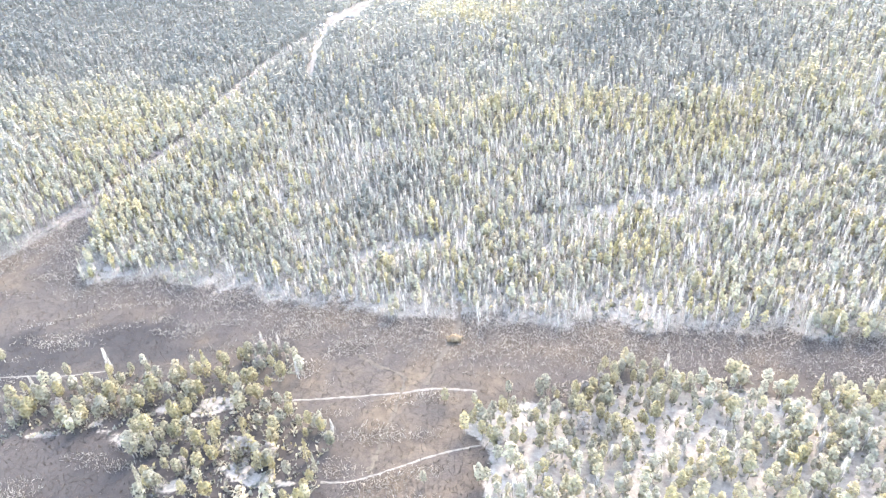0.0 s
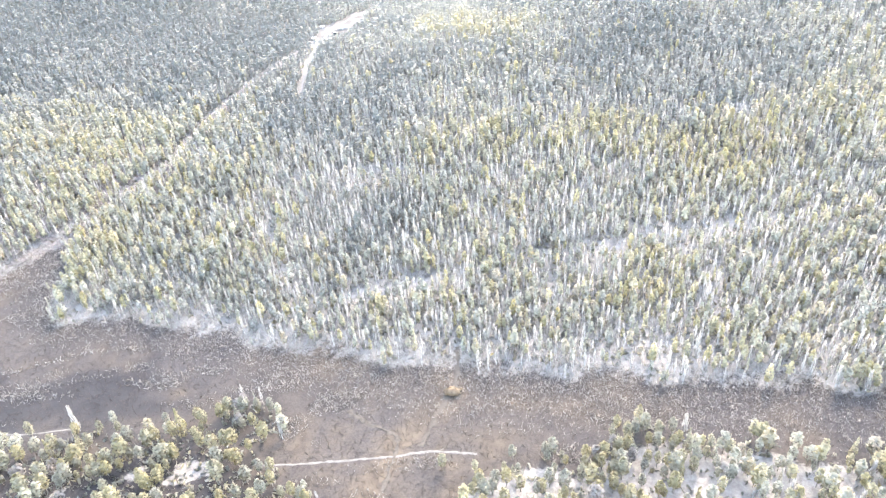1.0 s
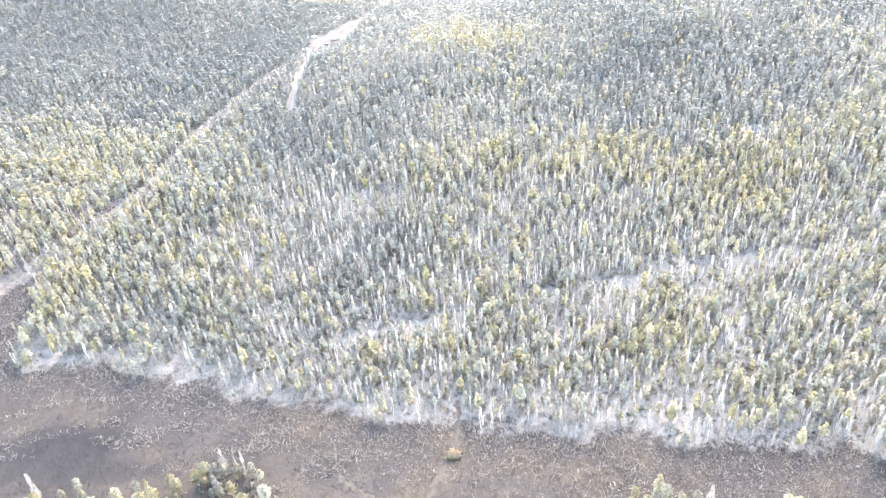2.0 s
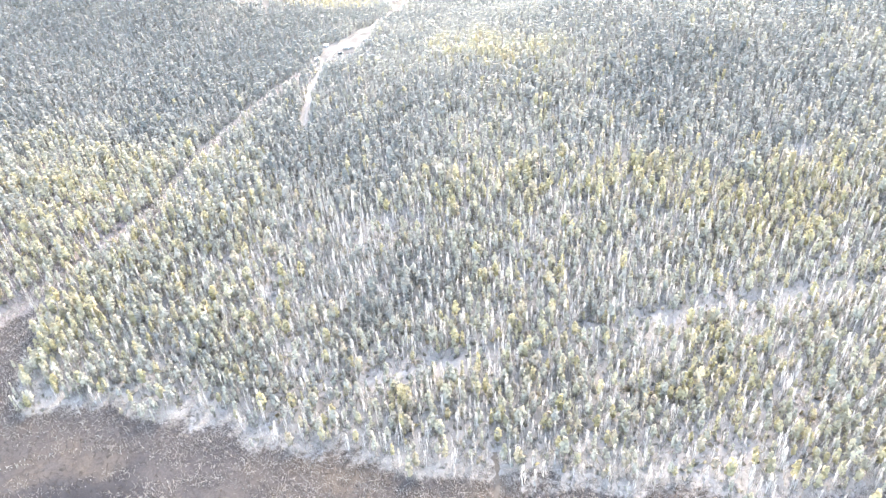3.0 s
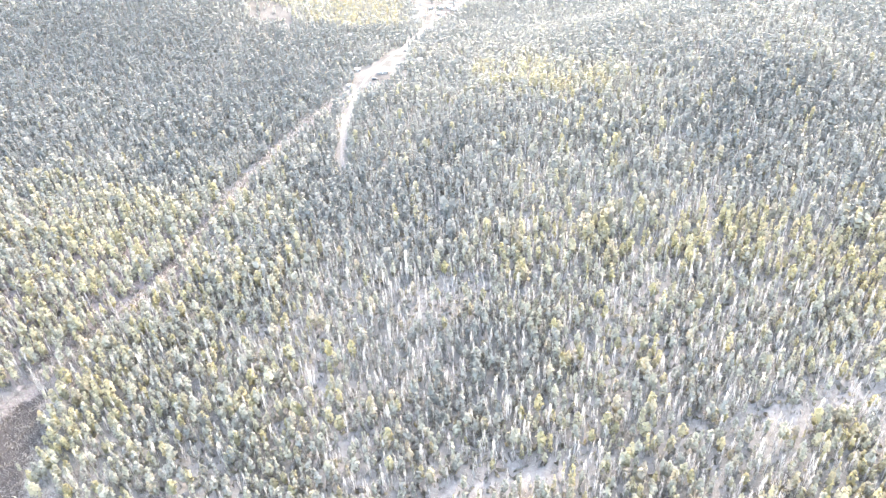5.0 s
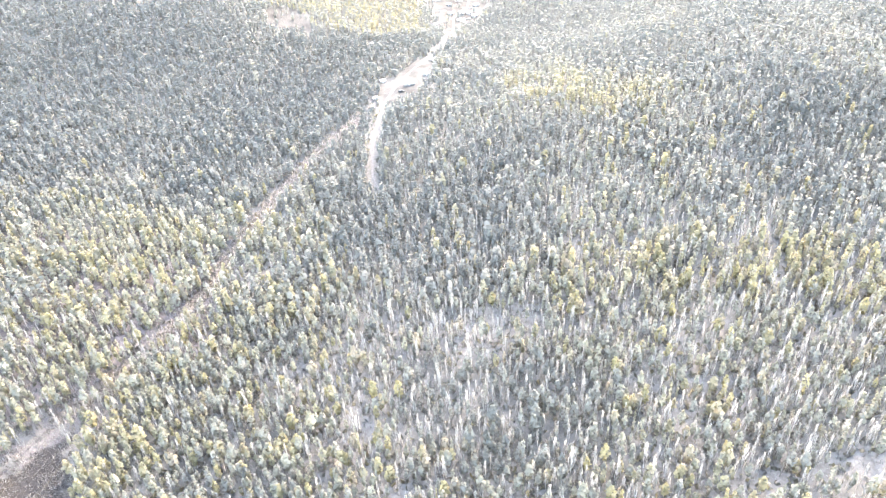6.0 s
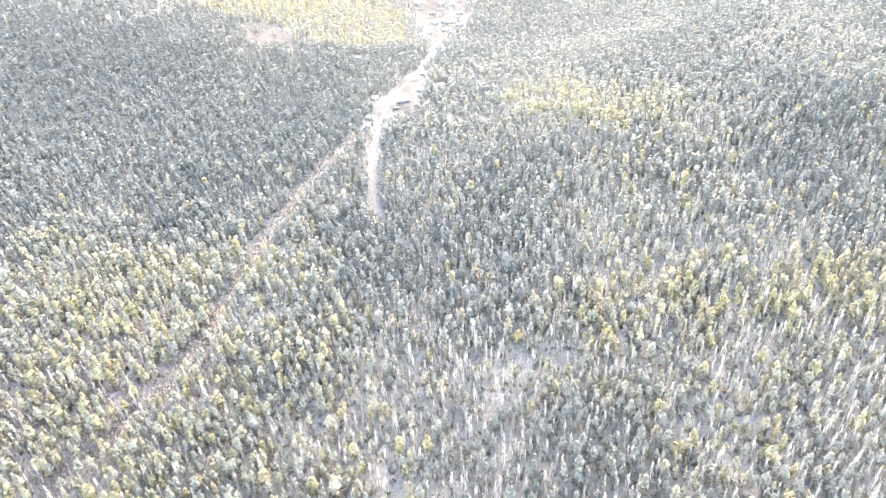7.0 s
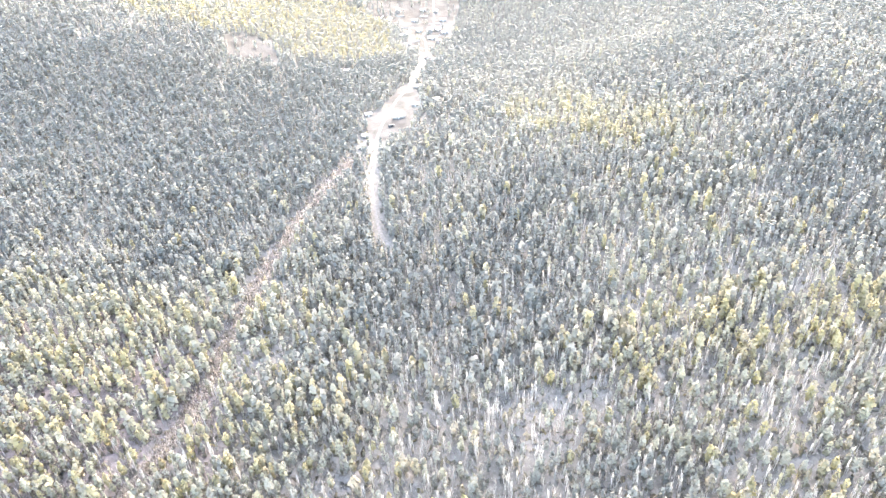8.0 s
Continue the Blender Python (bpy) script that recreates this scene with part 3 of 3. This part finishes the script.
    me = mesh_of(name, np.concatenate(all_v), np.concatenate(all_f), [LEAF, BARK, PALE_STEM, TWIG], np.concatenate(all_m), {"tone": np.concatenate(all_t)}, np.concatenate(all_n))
    return tagged(new(name, me), label, category, kind="stuff")


LINES = [(TRACK_A, 2.2), (TRACK_B, 2.2), (TRACK_C, 2.0), (TRAIL_D, 2.5), (ROAD, 3.4)]


def spread():
    """Where trees stand over the land: x, y, kind (0 pine, 1 spruce, 2 birch), size, tone."""
    rng = np.random.default_rng(7)
    x, y = [], []
    for low, high, step in ((134, 259, 3.45), (259, 480, 3.15), (480, 560, 3.3), (560, 1090, 3.05)):
        gx, gy = np.meshgrid(np.arange(-590, 500, step), np.arange(low, high, step))
        x.append((gx + rng.uniform(-0.48, 0.48, gx.shape) * step).ravel())
        y.append((gy + rng.uniform(-0.48, 0.48, gx.shape) * step).ravel())
    x, y = np.concatenate(x), np.concatenate(y)
    west = np.interp(y, [126, 182, 448, 728, 1204], [-230, -240, -315, -469, -520])
    east = np.interp(y, [126, 168, 266, 602, 840, 1204], [185, 196, 252, 398, 380, 390])
    keep = (x > west) & (x < east)
    x, y = x[keep], y[keep]
    dark, sparse, gold = dark_wood(x, y), open_wood(x, y), yellow_wood(x, y)
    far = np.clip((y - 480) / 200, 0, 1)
    chance = 0.80 + 0.18 * dark - 0.22 * sparse + 0.1 * far + 0.4 * (value_noise(x, y, 18, 41) - 0.5)
    chance *= 1 - bog_mask(x, y)
    chance *= np.clip(0.8 + off_line(x, y, BOG_FAR) / 24, 0, 1)
    chance *= np.where(inside(x, y, ISLAND_LEFT), 0.36, 1) * np.where(inside(x, y, WOOD_RIGHT), 0.54, 1)
    for line, gap in LINES:
        chance *= off_line(x, y, line) > gap
    chance *= np.clip((off_line(x, y, CUT) - 1.2 - 1.6 * np.clip((y - 500) / 60, 0, 1)) / 5.5, 0.0, 1)
    chance *= np.clip((off_line(x, y, STREAM) - 0.9) / 7 + 0.9 * (value_noise(x, y, 12, 43) - 0.35), 0.12, 1)
    for bx, by, br in LICHEN_BANKS:
        chance *= np.clip(np.hypot(x - bx, (y - by) * 1.6) / br - 0.5, 0.06, 1)
    for ring in (WHITE1, WHITE2, WHITE3, WHITE4, WHITE5, WHITE6, WHITE7):
        chance *= ~inside(x, y, ring) & ~inside(x, y + 4.5, ring) & ~inside(x, y + 9, ring)
    chance *= np.where(inside(x, y, CLEARING), 0.0, 1) * np.where(inside(x, y, VILLAGE), 0.07, 1) * np.where(inside(x, y, HILL_PATCH), 0.06, 1)
    for hx, hy, *_ in HOMES:
        chance *= np.hypot(x - hx, y - hy) > 6.5
    ok = rng.uniform(size=len(x)) < chance
    x, y, dark, sparse, gold = x[ok], y[ok], dark[ok], sparse[ok], gold[ok]
    far = far[ok]
    patch = value_noise(x, y, 53, 51)
    # dark woods weaken with distance: haze lightening put into their tone
    tone = 0.40 + 0.30 * (patch - 0.5) - 0.24 * dark * (1 - 0.3 * far) + 0.30 * gold + rng.normal(0, 0.11, len(x))
    lee = np.clip((-10 - x) / 60, 0, 1) * np.clip((392 - y) / 30, 0, 1) * np.clip((x + 215) / 30, 0, 1)
    tone = tone - 0.08 * lee
    bright = rng.uniform(size=len(x)) < (0.13 - 0.08 * far + 0.06 * sparse + 0.16 * np.minimum(gold, 1)) * (1 - 0.75 * dark)
    tone = np.where(bright, 0.60 + rng.uniform(0, 0.34, len(x)), tone)
    near = y < 259
    # far trees slide to the blue-grey end, haze painted by distance
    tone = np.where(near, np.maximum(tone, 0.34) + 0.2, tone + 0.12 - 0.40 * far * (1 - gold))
    hill = soft_inside(x, y, YELLOW_HILL, 5.0)
    tone = np.where(hill > 0.5, rng.uniform(0.2, 0.98, len(x)), tone)
    for gx, gy, gr in GOLD_SPOTS:
        spot = np.hypot(x - gx, y - gy) < gr
        bright |= spot
        tone = np.where(spot, rng.uniform(0.78, 0.95, len(x)), tone)
    west = np.clip((-105 - x) / 40, 0, 1) * ~near
    mid = np.where(near, 0, np.clip((520 - y) / 120, 0, 1))
    kind = np.where(bright, 2, np.where(rng.uniform(size=len(x)) < 0.22 + 0.15 * dark, 1, 0))
    kind = np.where(near & (kind == 1) & (rng.uniform(size=len(x)) < 0.7), 0, kind)
    bare = (tone < 0.78) & (rng.uniform(size=len(x)) < np.where(near, 0.07, 0.34 + 0.12 * mid + 0.18 * sparse - 0.14 * dark - 0.34 * far - 0.1 * lee - 0.26 * west))
    tone = tone - 0.07 * west
    kind = np.where(bare, 3, kind)
    size = rng.normal(0.88, 0.16, len(x)).clip(0.45, 1.4) * np.where(near, 1.16, 1.0)
    spots = np.stack([x, y, kind, size, np.clip(tone, 0, 1)], -1)
    alone = [(lx, ly, 2 if k % 3 == 1 else 0, 1.0 - 0.06 * (k % 4), 0.6) for k, (lx, ly) in enumerate(LONE)]
    return np.concatenate([spots, np.array(alone)])


trees = spread()
# single trees: the bog island and the edge of the near wood, the stretch that the flight passes lowest over
on_island = inside(trees[:, 0], trees[:, 1], ISLAND_LEFT) & (trees[:, 1] > 157)
in_wood = inside(trees[:, 0], trees[:, 1], WOOD_RIGHT) & (trees[:, 1] > 188) & (trees[:, 0] < 133)
lone = np.arange(len(trees)) >= len(trees) - len(LONE)
order = np.argsort(trees[:, 0] + 1000 * ~on_island - 5000 * lone)
singles = [k for k in order if lone[k] or on_island[k] or in_wood[k]][:300]
rest = np.delete(trees, singles, axis=0)


def make_tree(name, kind, seed, leaf, bark, label, category):
    trunk, crown = template(kind, seed, 190, 8, 5)
    base = new(name)
    for part_name, (v, f), mat, text in (("trunk", trunk, bark, ""), ("crown", crown, leaf, "")):
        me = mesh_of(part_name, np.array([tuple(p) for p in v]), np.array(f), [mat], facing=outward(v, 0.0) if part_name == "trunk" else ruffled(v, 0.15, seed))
        ob = new(part_name, me)
        ob.parent = base
    return tagged(base, label, category)


def plant_singles():
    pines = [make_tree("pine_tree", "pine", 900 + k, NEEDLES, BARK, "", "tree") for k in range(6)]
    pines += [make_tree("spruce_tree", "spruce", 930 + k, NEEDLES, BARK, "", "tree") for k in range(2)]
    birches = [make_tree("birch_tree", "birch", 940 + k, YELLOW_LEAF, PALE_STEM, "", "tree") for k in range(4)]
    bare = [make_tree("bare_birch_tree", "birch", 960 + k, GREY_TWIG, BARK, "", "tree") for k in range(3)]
    used, rng = set(), random.Random(12)
    for k in singles:
        x, y, kind, size, tone = trees[k]
        stock = {0: pines[:6], 1: pines[6:], 2: birches, 3: bare}[int(kind)]
        ob = rng.choice(stock)
        wide, tall_by = (1.22, 1.02) if on_island[k] or lone[k] else (1.1, 1.0)
        m = pose(x, y, float(land(x, y)), 0, 0, rng.uniform(0, 360)) @ Matrix.Diagonal((size * wide, size * wide, size * tall_by, 1))
        here = "on the bog island" if on_island[k] else "standing alone on the bog" if lone[k] else "in the near wood"
        look_of = {0: "grey-green pine with a rounded crown", 1: "narrow grey-green spruce", 2: "yellow-green birch with a pale trunk",
                   3: "leafless grey-brown birch with a twiggy crown"}[int(kind)]
        tall = "tall " if size > 1.2 else "small " if size < 0.85 else ""
        if ob in used:
            ob = copy_thing(ob, m)
        else:
            used.add(ob)
            ob.matrix_basis = m
        tagged(ob, f"{tall}{look_of} {here}", "tree", "trees on the bog island" if on_island[k] else "lone trees on the bog" if lone[k] else "trees of the near wood")
    for ob in pines + birches + bare:
        if ob not in used:
            for c in list(ob.children):
                bpy.data.objects.remove(c)
            bpy.data.objects.remove(ob)


plant_singles()
plant("near_pine_wood", rest[rest[:, 1] < 259], 96, "yellow-green pine and birch wood on pale lichen beside the bog", "forest")
plant("pine_forest", rest[(rest[:, 1] >= 259) & (rest[:, 1] < 462)], 40, "open pine and spruce forest with scattered yellowing birches on pale lichen", "forest")
plant("slope_forest", rest[(rest[:, 1] >= 462) & (rest[:, 1] < 620)], 19, "haze-toned grey-green conifers and pale birches on the rising slope", "forest")
plant("far_pine_forest", rest[rest[:, 1] >= 620], 13, "haze-toned grey-green conifer forest on the slopes round the village", "forest")


def scatter(name, x, y, blades, low, high, lean, thin, mats, label, category, tone=None, seed=3):
    """Low growth over the ground: at each spot a bunch of bent blades or twig clumps, all in one mesh."""
    rng = np.random.default_rng(seed)
    n = len(x)
    bx = np.repeat(x, blades) + rng.normal(0, 0.4, n * blades)
    by = np.repeat(y, blades) + rng.normal(0, 0.4, n * blades)
    bz = land(bx, by) - 0.05
    h = rng.uniform(low, high, n * blades)
    a = rng.uniform(0, 2 * math.pi, n * blades)
    w = h * thin * rng.uniform(0.6, 1.4, n * blades)
    lx, ly = rng.normal(0, lean, n * blades) * h, rng.normal(0, lean, n * blades) * h
    dx, dy = np.cos(a) * w, np.sin(a) * w
    pts = np.stack([np.stack([bx - dx * 0.6, by - dy * 0.6, bz], -1), np.stack([bx + dx * 0.6, by + dy * 0.6, bz], -1),
                    np.stack([bx + dx + lx, by + dy + ly, bz + h], -1), np.stack([bx - dx * 0.7 + lx, by - dy * 0.7 + ly, bz + h * 0.85], -1)], 1)
    faces = np.arange(4 * n * blades).reshape(-1, 4)
    attrs = {"tone": np.repeat(tone, 4 * blades)} if tone is not None else None
    facing = np.repeat(np.stack([lx / h, ly / h, np.full(len(h), 0.8)], -1), 4, 0)
    facing /= np.linalg.norm(facing, axis=1, keepdims=True)
    me = mesh_of(name, pts.reshape(-1, 3), faces, mats, attrs=attrs, facing=facing)
    return tagged(new(name, me), label, category, kind="stuff")


def low_growth():
    rng = np.random.default_rng(11)
    # heather and dwarf shrubs under the trees
    n = 46000
    y = rng.uniform(140, 784, n)
    west = np.interp(y, [126, 182, 448, 728, 1204], [-217, -224, -301, -455, -532])
    east = np.interp(y, [126, 168, 266, 602, 840, 1204], [175, 189, 245, 392, 392, 406])
    x = west + (east - west) * rng.uniform(size=n)
    ok = (bog_mask(x, y) < 0.3) & ~inside(x, y, CLEARING) & (rng.uniform(size=n) < 0.9 - 0.6 * np.clip(1 - off_line(x, y, BOG_FAR) / 28, 0, 1) - 0.6 * inside(x, y, WOOD_RIGHT))
    for line, gap in LINES:
        ok &= off_line(x, y, line) > gap * 0.7
    for bx, by, br in LICHEN_BANKS:
        ok &= np.hypot(x - bx, (y - by) * 1.6) > br
    x, y = x[ok], y[ok]
    tone = np.clip(0.35 + rng.normal(0, 0.18, len(x)), 0, 1)
    scatter("heath_shrubs", x, y, 3, 0.6, 1.8, 0.5, 0.4, [LEAF], "low grey-green heath shrubs under the trees", "shrubs", tone)
    # pale grass and dead twigs over the lichen
    n = 52000
    y = rng.uniform(262, 480, n)
    x = np.interp(y, [262, 480], [-262, -315]) + np.interp(y, [262, 480], [510, 640]) * rng.uniform(size=n)
    ok = (bog_mask(x, y) < 0.3) & (rng.uniform(size=n) < 0.35 + 0.6 * value_noise(x, y, 14, 46) + 0.4 * open_wood(x, y) - 0.4 * dark_wood(x, y))
    scatter("pale_grass_tufts", x[ok], y[ok], 2, 0.6, 1.7, 0.25, 0.11, [REED], "pale dry grass and dead twigs over the lichen", "grass", seed=10)
    # pale dry stems on the bog, thickest along the forest edge
    n = 260000
    y = rng.uniform(140, 420, n)
    west = np.interp(y, [126, 182, 448], [-217, -231, -301])
    x = west + (np.interp(y, [126, 420], [182, 322]) - west) * rng.uniform(size=n)
    edge = off_line(x, y, BOG_FAR)
    clump = value_noise(x * 0.35, y, 7, 61) * value_noise(x * 0.6, y, 22, 62)
    ok = (bog_mask(x, y) > 0.3) & (rng.uniform(size=n) < np.clip(1.0 - edge / np.where(x > -60, 42, 28), 0, 0.85) + 2.2 * np.clip(clump - 0.29, 0, 1))
    for line, gap in LINES:
        ok &= off_line(x, y, line) > gap * 0.5
    scatter("pale_reed_tufts", x[ok], y[ok], 2, 0.4, 1.35, 0.6, 0.065, [REED], "pale dry reed tufts on the brown bog", "reeds", seed=4)
    # tufts standing in strings along old channels
    sx, sy = [], []
    for line in REED_LINES:
        for (ax, ay), (bx, by) in zip(line, line[1:]):
            u = rng.uniform(size=int(1.8 * math.hypot(bx - ax, by - ay)))
            sx.append(ax + (bx - ax) * u + rng.normal(0, 1.4, len(u)))
            sy.append(ay + (by - ay) * u + rng.normal(0, 1.5, len(u)))
    sx, sy = np.concatenate(sx), np.concatenate(sy)
    scatter("reed_strings", sx, sy, 3, 0.5, 1.5, 0.6, 0.09, [REED], "strings of pale dry reeds along old bog channels", "reeds", seed=8)
    # bare pale willow scrub in a belt along the forest edge
    n = 30000
    y = rng.uniform(238, 420, n)
    x = rng.uniform(-300, 266, n)
    d = off_line(x, y, BOG_FAR)
    ok = rng.uniform(size=n) < np.clip(1.0 - np.abs(d - 3) / 11, 0, 0.5) * value_noise(x, y, 10, 45)
    ok &= (off_line(x, y, TRAIL_D) > 2.1) & (rng.uniform(size=n) < 1 - 0.75 * bog_mask(x, y))
    scatter("willow_scrub", x[ok], y[ok], 10, 0.6, 2.0, 0.35, 0.05, [REED], "belt of leafless pale willow scrub along the bog edge", "scrub", seed=6)
    # low pale brush in the cutting
    u = rng.uniform(size=5200)
    k = np.minimum((u * (len(CUT) - 1)).astype(int), len(CUT) - 2)
    line = np.array(CUT, float)
    f = (u * (len(CUT) - 1) - k)[:, None]
    spot = line[k] * (1 - f) + line[k + 1] * f + rng.normal(0, 2.6, (len(u), 2))
    spot = spot[(bog_mask(spot[:, 0], spot[:, 1]) < 0.3)]
    scatter("cutting_brush", spot[:, 0], spot[:, 1], 4, 0.6, 2.0, 0.4, 0.1, [BLUSH_TWIG], "low pinkish-grey leafless brush along the cutting", "brush", seed=9)
    # darker grass hummocks over the bog
    n = 80000
    y = rng.uniform(140, 392, n)
    west = np.interp(y, [126, 182, 448], [-217, -231, -301])
    x = west + (np.interp(y, [126, 420], [182, 322]) - west) * rng.uniform(size=n)
    ok = bog_mask(x, y) > 0.5
    for line, gap in LINES:
        ok &= off_line(x, y, line) > gap * 0.5
    scatter("bog_grass", x[ok], y[ok], 2, 0.3, 0.9, 0.8, 0.12, [BOG_GRASS], "dull brown sedge and grass hummocks on the bog", "grass", seed=5)


low_growth()


def straw_bush(x, y, wide, tall):
    """A low spreading bush: many thin stems under a broken, straw-coloured crown."""
    rng = random.Random(77)
    base = new("willow_bush")
    v, f = [], []
    for k in range(14):
        sv, sf = stem(rng, 1.0, 0.035, 3, 0.2, plain=True)
        a, r = k * 2.4, 0.55 * math.sqrt((k + 0.5) / 14)
        f += [tuple(i + len(v) for i in face) for face in sf]
        v += [p + Vector((r * math.cos(a), r * math.sin(a), 0)) for p in sv]
    for name, (pv, pf), mat in (("stems", (v, f), BARK), ("crown", tuft_cloud(rng, 160, 1.0, 0.25, 1.0, "round", 0.15), STRAW)):
        pts = np.array([tuple(p) for p in pv]) * (wide, wide * 0.7, tall)
        ob = new(name, mesh_of(name, pts, np.array(pf), [mat], facing=outward(pv, 0.3)))
        ob.parent = base
    base.matrix_basis = pose(x, y, float(land(x, y)))
    tagged(base, "low straw-orange willow bush beside the bog trail", "bush")


straw_bush(-6, 264, 4.2, 2.4)


# ---- village and clearing ----
def box(bm, x0, x1, y0, y1, z0, z1):
    m = bmesh.ops.create_cube(bm, size=1.0, matrix=Matrix.Translation(((x0 + x1) / 2, (y0 + y1) / 2, (z0 + z1) / 2))
                              @ Matrix.Diagonal((x1 - x0, y1 - y0, z1 - z0, 1)))
    return m["verts"]


def house(x, y, length, depth, turn, roof_kind, small):
    """A small gabled house or shed with walls, roof, door, windows and a chimney."""
    base = new("shed" if small else "house")
    eaves = 1.6 if small else 2.1
    ridge = eaves + depth * (0.16 if small else 0.2)
    a, b = length / 2, depth / 2
    bm = bmesh.new()
    ring = [(-b, -0.5), (b, -0.5), (b, eaves), (0, ridge), (-b, eaves)]
    ends = [[bm.verts.new((s * a, p, q)) for p, q in ring] for s in (-1, 1)]
    bm.faces.new(ends[0][::-1])
    bm.faces.new(ends[1])
    for k in range(5):
        bm.faces.new((ends[0][k], ends[0][(k + 1) % 5], ends[1][(k + 1) % 5], ends[1][k]))
    part("wall", bm, PLANK, base)
    bm = bmesh.new()
    over, thick = 0.35, 0.14
    slope = (ridge - eaves) / b
    for s in (-1, 1):
        low = (s * (b + over), eaves - over * slope + 0.05)
        v = []
        for e in (-a - over, a + over):
            v.append([bm.verts.new((e, low[0], low[1])), bm.verts.new((e, 0, ridge + 0.05)),
                      bm.verts.new((e, 0, ridge + 0.05 + thick)), bm.verts.new((e, low[0], low[1] + thick))])
        for k in range(4):
            bm.faces.new((v[0][k], v[0][(k + 1) % 4], v[1][(k + 1) % 4], v[1][k]))
        bm.faces.new(v[0][::-1])
        bm.faces.new(v[1])
    bmesh.ops.recalc_face_normals(bm, faces=bm.faces)
    roof = part("roof", bm, RUST if roof_kind else ROOF, base, "brown sheet roof" if roof_kind else "pale metal roof")
    bm = bmesh.new()
    box(bm, -a * 0.2, -a * 0.2 + 0.85, -b - 0.06, -b + 0.05, 0, min(1.95, eaves - 0.05))
    part("door", bm, PAINT, base)
    if not small:
        for wx in (-a * 0.65, a * 0.45):
            bm = bmesh.new()
            box(bm, wx - 0.5, wx + 0.5, -b - 0.05, -b + 0.03, 1.0, 2.0)
            w = part("window", bm, PAINT, base)
            bm = bmesh.new()
            box(bm, wx - 0.4, wx + 0.4, -b - 0.07, -b, 1.1, 1.9)
            part("pane", bm, DARK, w)
        bm = bmesh.new()
        box(bm, a * 0.2, a * 0.2 + 0.5, 0.2, 0.7, ridge - 0.5, ridge + 0.75)
        box(bm, a * 0.2 - 0.05, a * 0.2 + 0.55, 0.15, 0.75, ridge + 0.75, ridge + 0.87)
        part("chimney", bm, BRICK, roof)
    base.matrix_basis = pose(x, y, float(land(x, y)) + 0.1, 0, 0, turn)
    what = ("long low shed" if length > 7 else "small plank hut") if small else "small plank house"
    where = "by the clearing" if y < 800 else "in the village"
    tagged(base, f"{what} with a {'brown sheet' if roof_kind else 'pale metal'} roof {where}", "shed" if small else "house",
           "sheds at the clearing" if y < 800 else "houses of the village")


for hx, hy, length, depth, turn, roof_kind in HOMES:
    house(hx, hy, length, depth, turn, roof_kind, hy < 800 or length > 8)


def fence(x, y, length, turn):
    """A low plank fence of posts and two rails."""
    base = new("fence")
    count = max(3, int(length / 2.2))
    for k in range(count + 1):
        bm = bmesh.new()
        px = -length / 2 + length * k / count
        box(bm, px - 0.07, px + 0.07, -0.07, 0.07, -0.5, 1.25)
        part("post", bm, PLANK, base)
    for z in (0.35, 0.85):
        bm = bmesh.new()
        box(bm, -length / 2, length / 2, -0.13, -0.08, z, z + 0.28)
        part("rail", bm, PAINT, base)
    base.matrix_basis = pose(x, y, float(land(x, y)) + 0.02, 0, 0, turn)
    tagged(base, "low pale plank fence round a village yard", "fence", "fences of the village")


for fx, fy, length, turn in [(-62, 896, 11, 5), (-63, 946, 12, -4), (-38, 920, 10, 3), (-34, 966, 12, -3),
                             (-66, 988, 10, 6), (-42, 990, 9, -5), (-34, 883, 12, 8), (-85, 980, 9, 60)]:
    fence(fx, fy, length, turn)


def parked_car(x, y, turn):
    base = new("parked_car")
    bm = bmesh.new()
    side = [(-2.1, 0.35), (2.1, 0.35), (2.1, 0.85), (1.2, 0.95), (0.6, 1.45), (-1.5, 1.5), (-2.05, 0.95)]
    rows = [[bm.verts.new((p, s * (0.85 if q < 1 else 0.68), q)) for p, q in side] for s in (-1, 1)]
    bm.faces.new(rows[0])
    bm.faces.new(rows[1][::-1])
    for k in range(7):
        bm.faces.new((rows[0][k], rows[1][k], rows[1][(k + 1) % 7], rows[0][(k + 1) % 7]))
    bmesh.ops.recalc_face_normals(bm, faces=bm.faces)
    part("body", bm, DARK, base)
    for wx in (-1.3, 1.3):
        for wy in (-0.8, 0.8):
            bm = bmesh.new()
            bmesh.ops.create_cone(bm, cap_ends=True, segments=12, radius1=0.33, radius2=0.33, depth=0.2, matrix=Matrix.Translation((wx, wy, 0.33)) @ Matrix.Rotation(math.pi / 2, 4, "X"))
            part("wheel", bm, BARK, base)
    base.matrix_basis = pose(x, y, float(land(x, y)) + 0.05, 0, 0, turn)
    tagged(base, "small dark car parked on the pale sand", "car")


parked_car(*PARKED, 20)
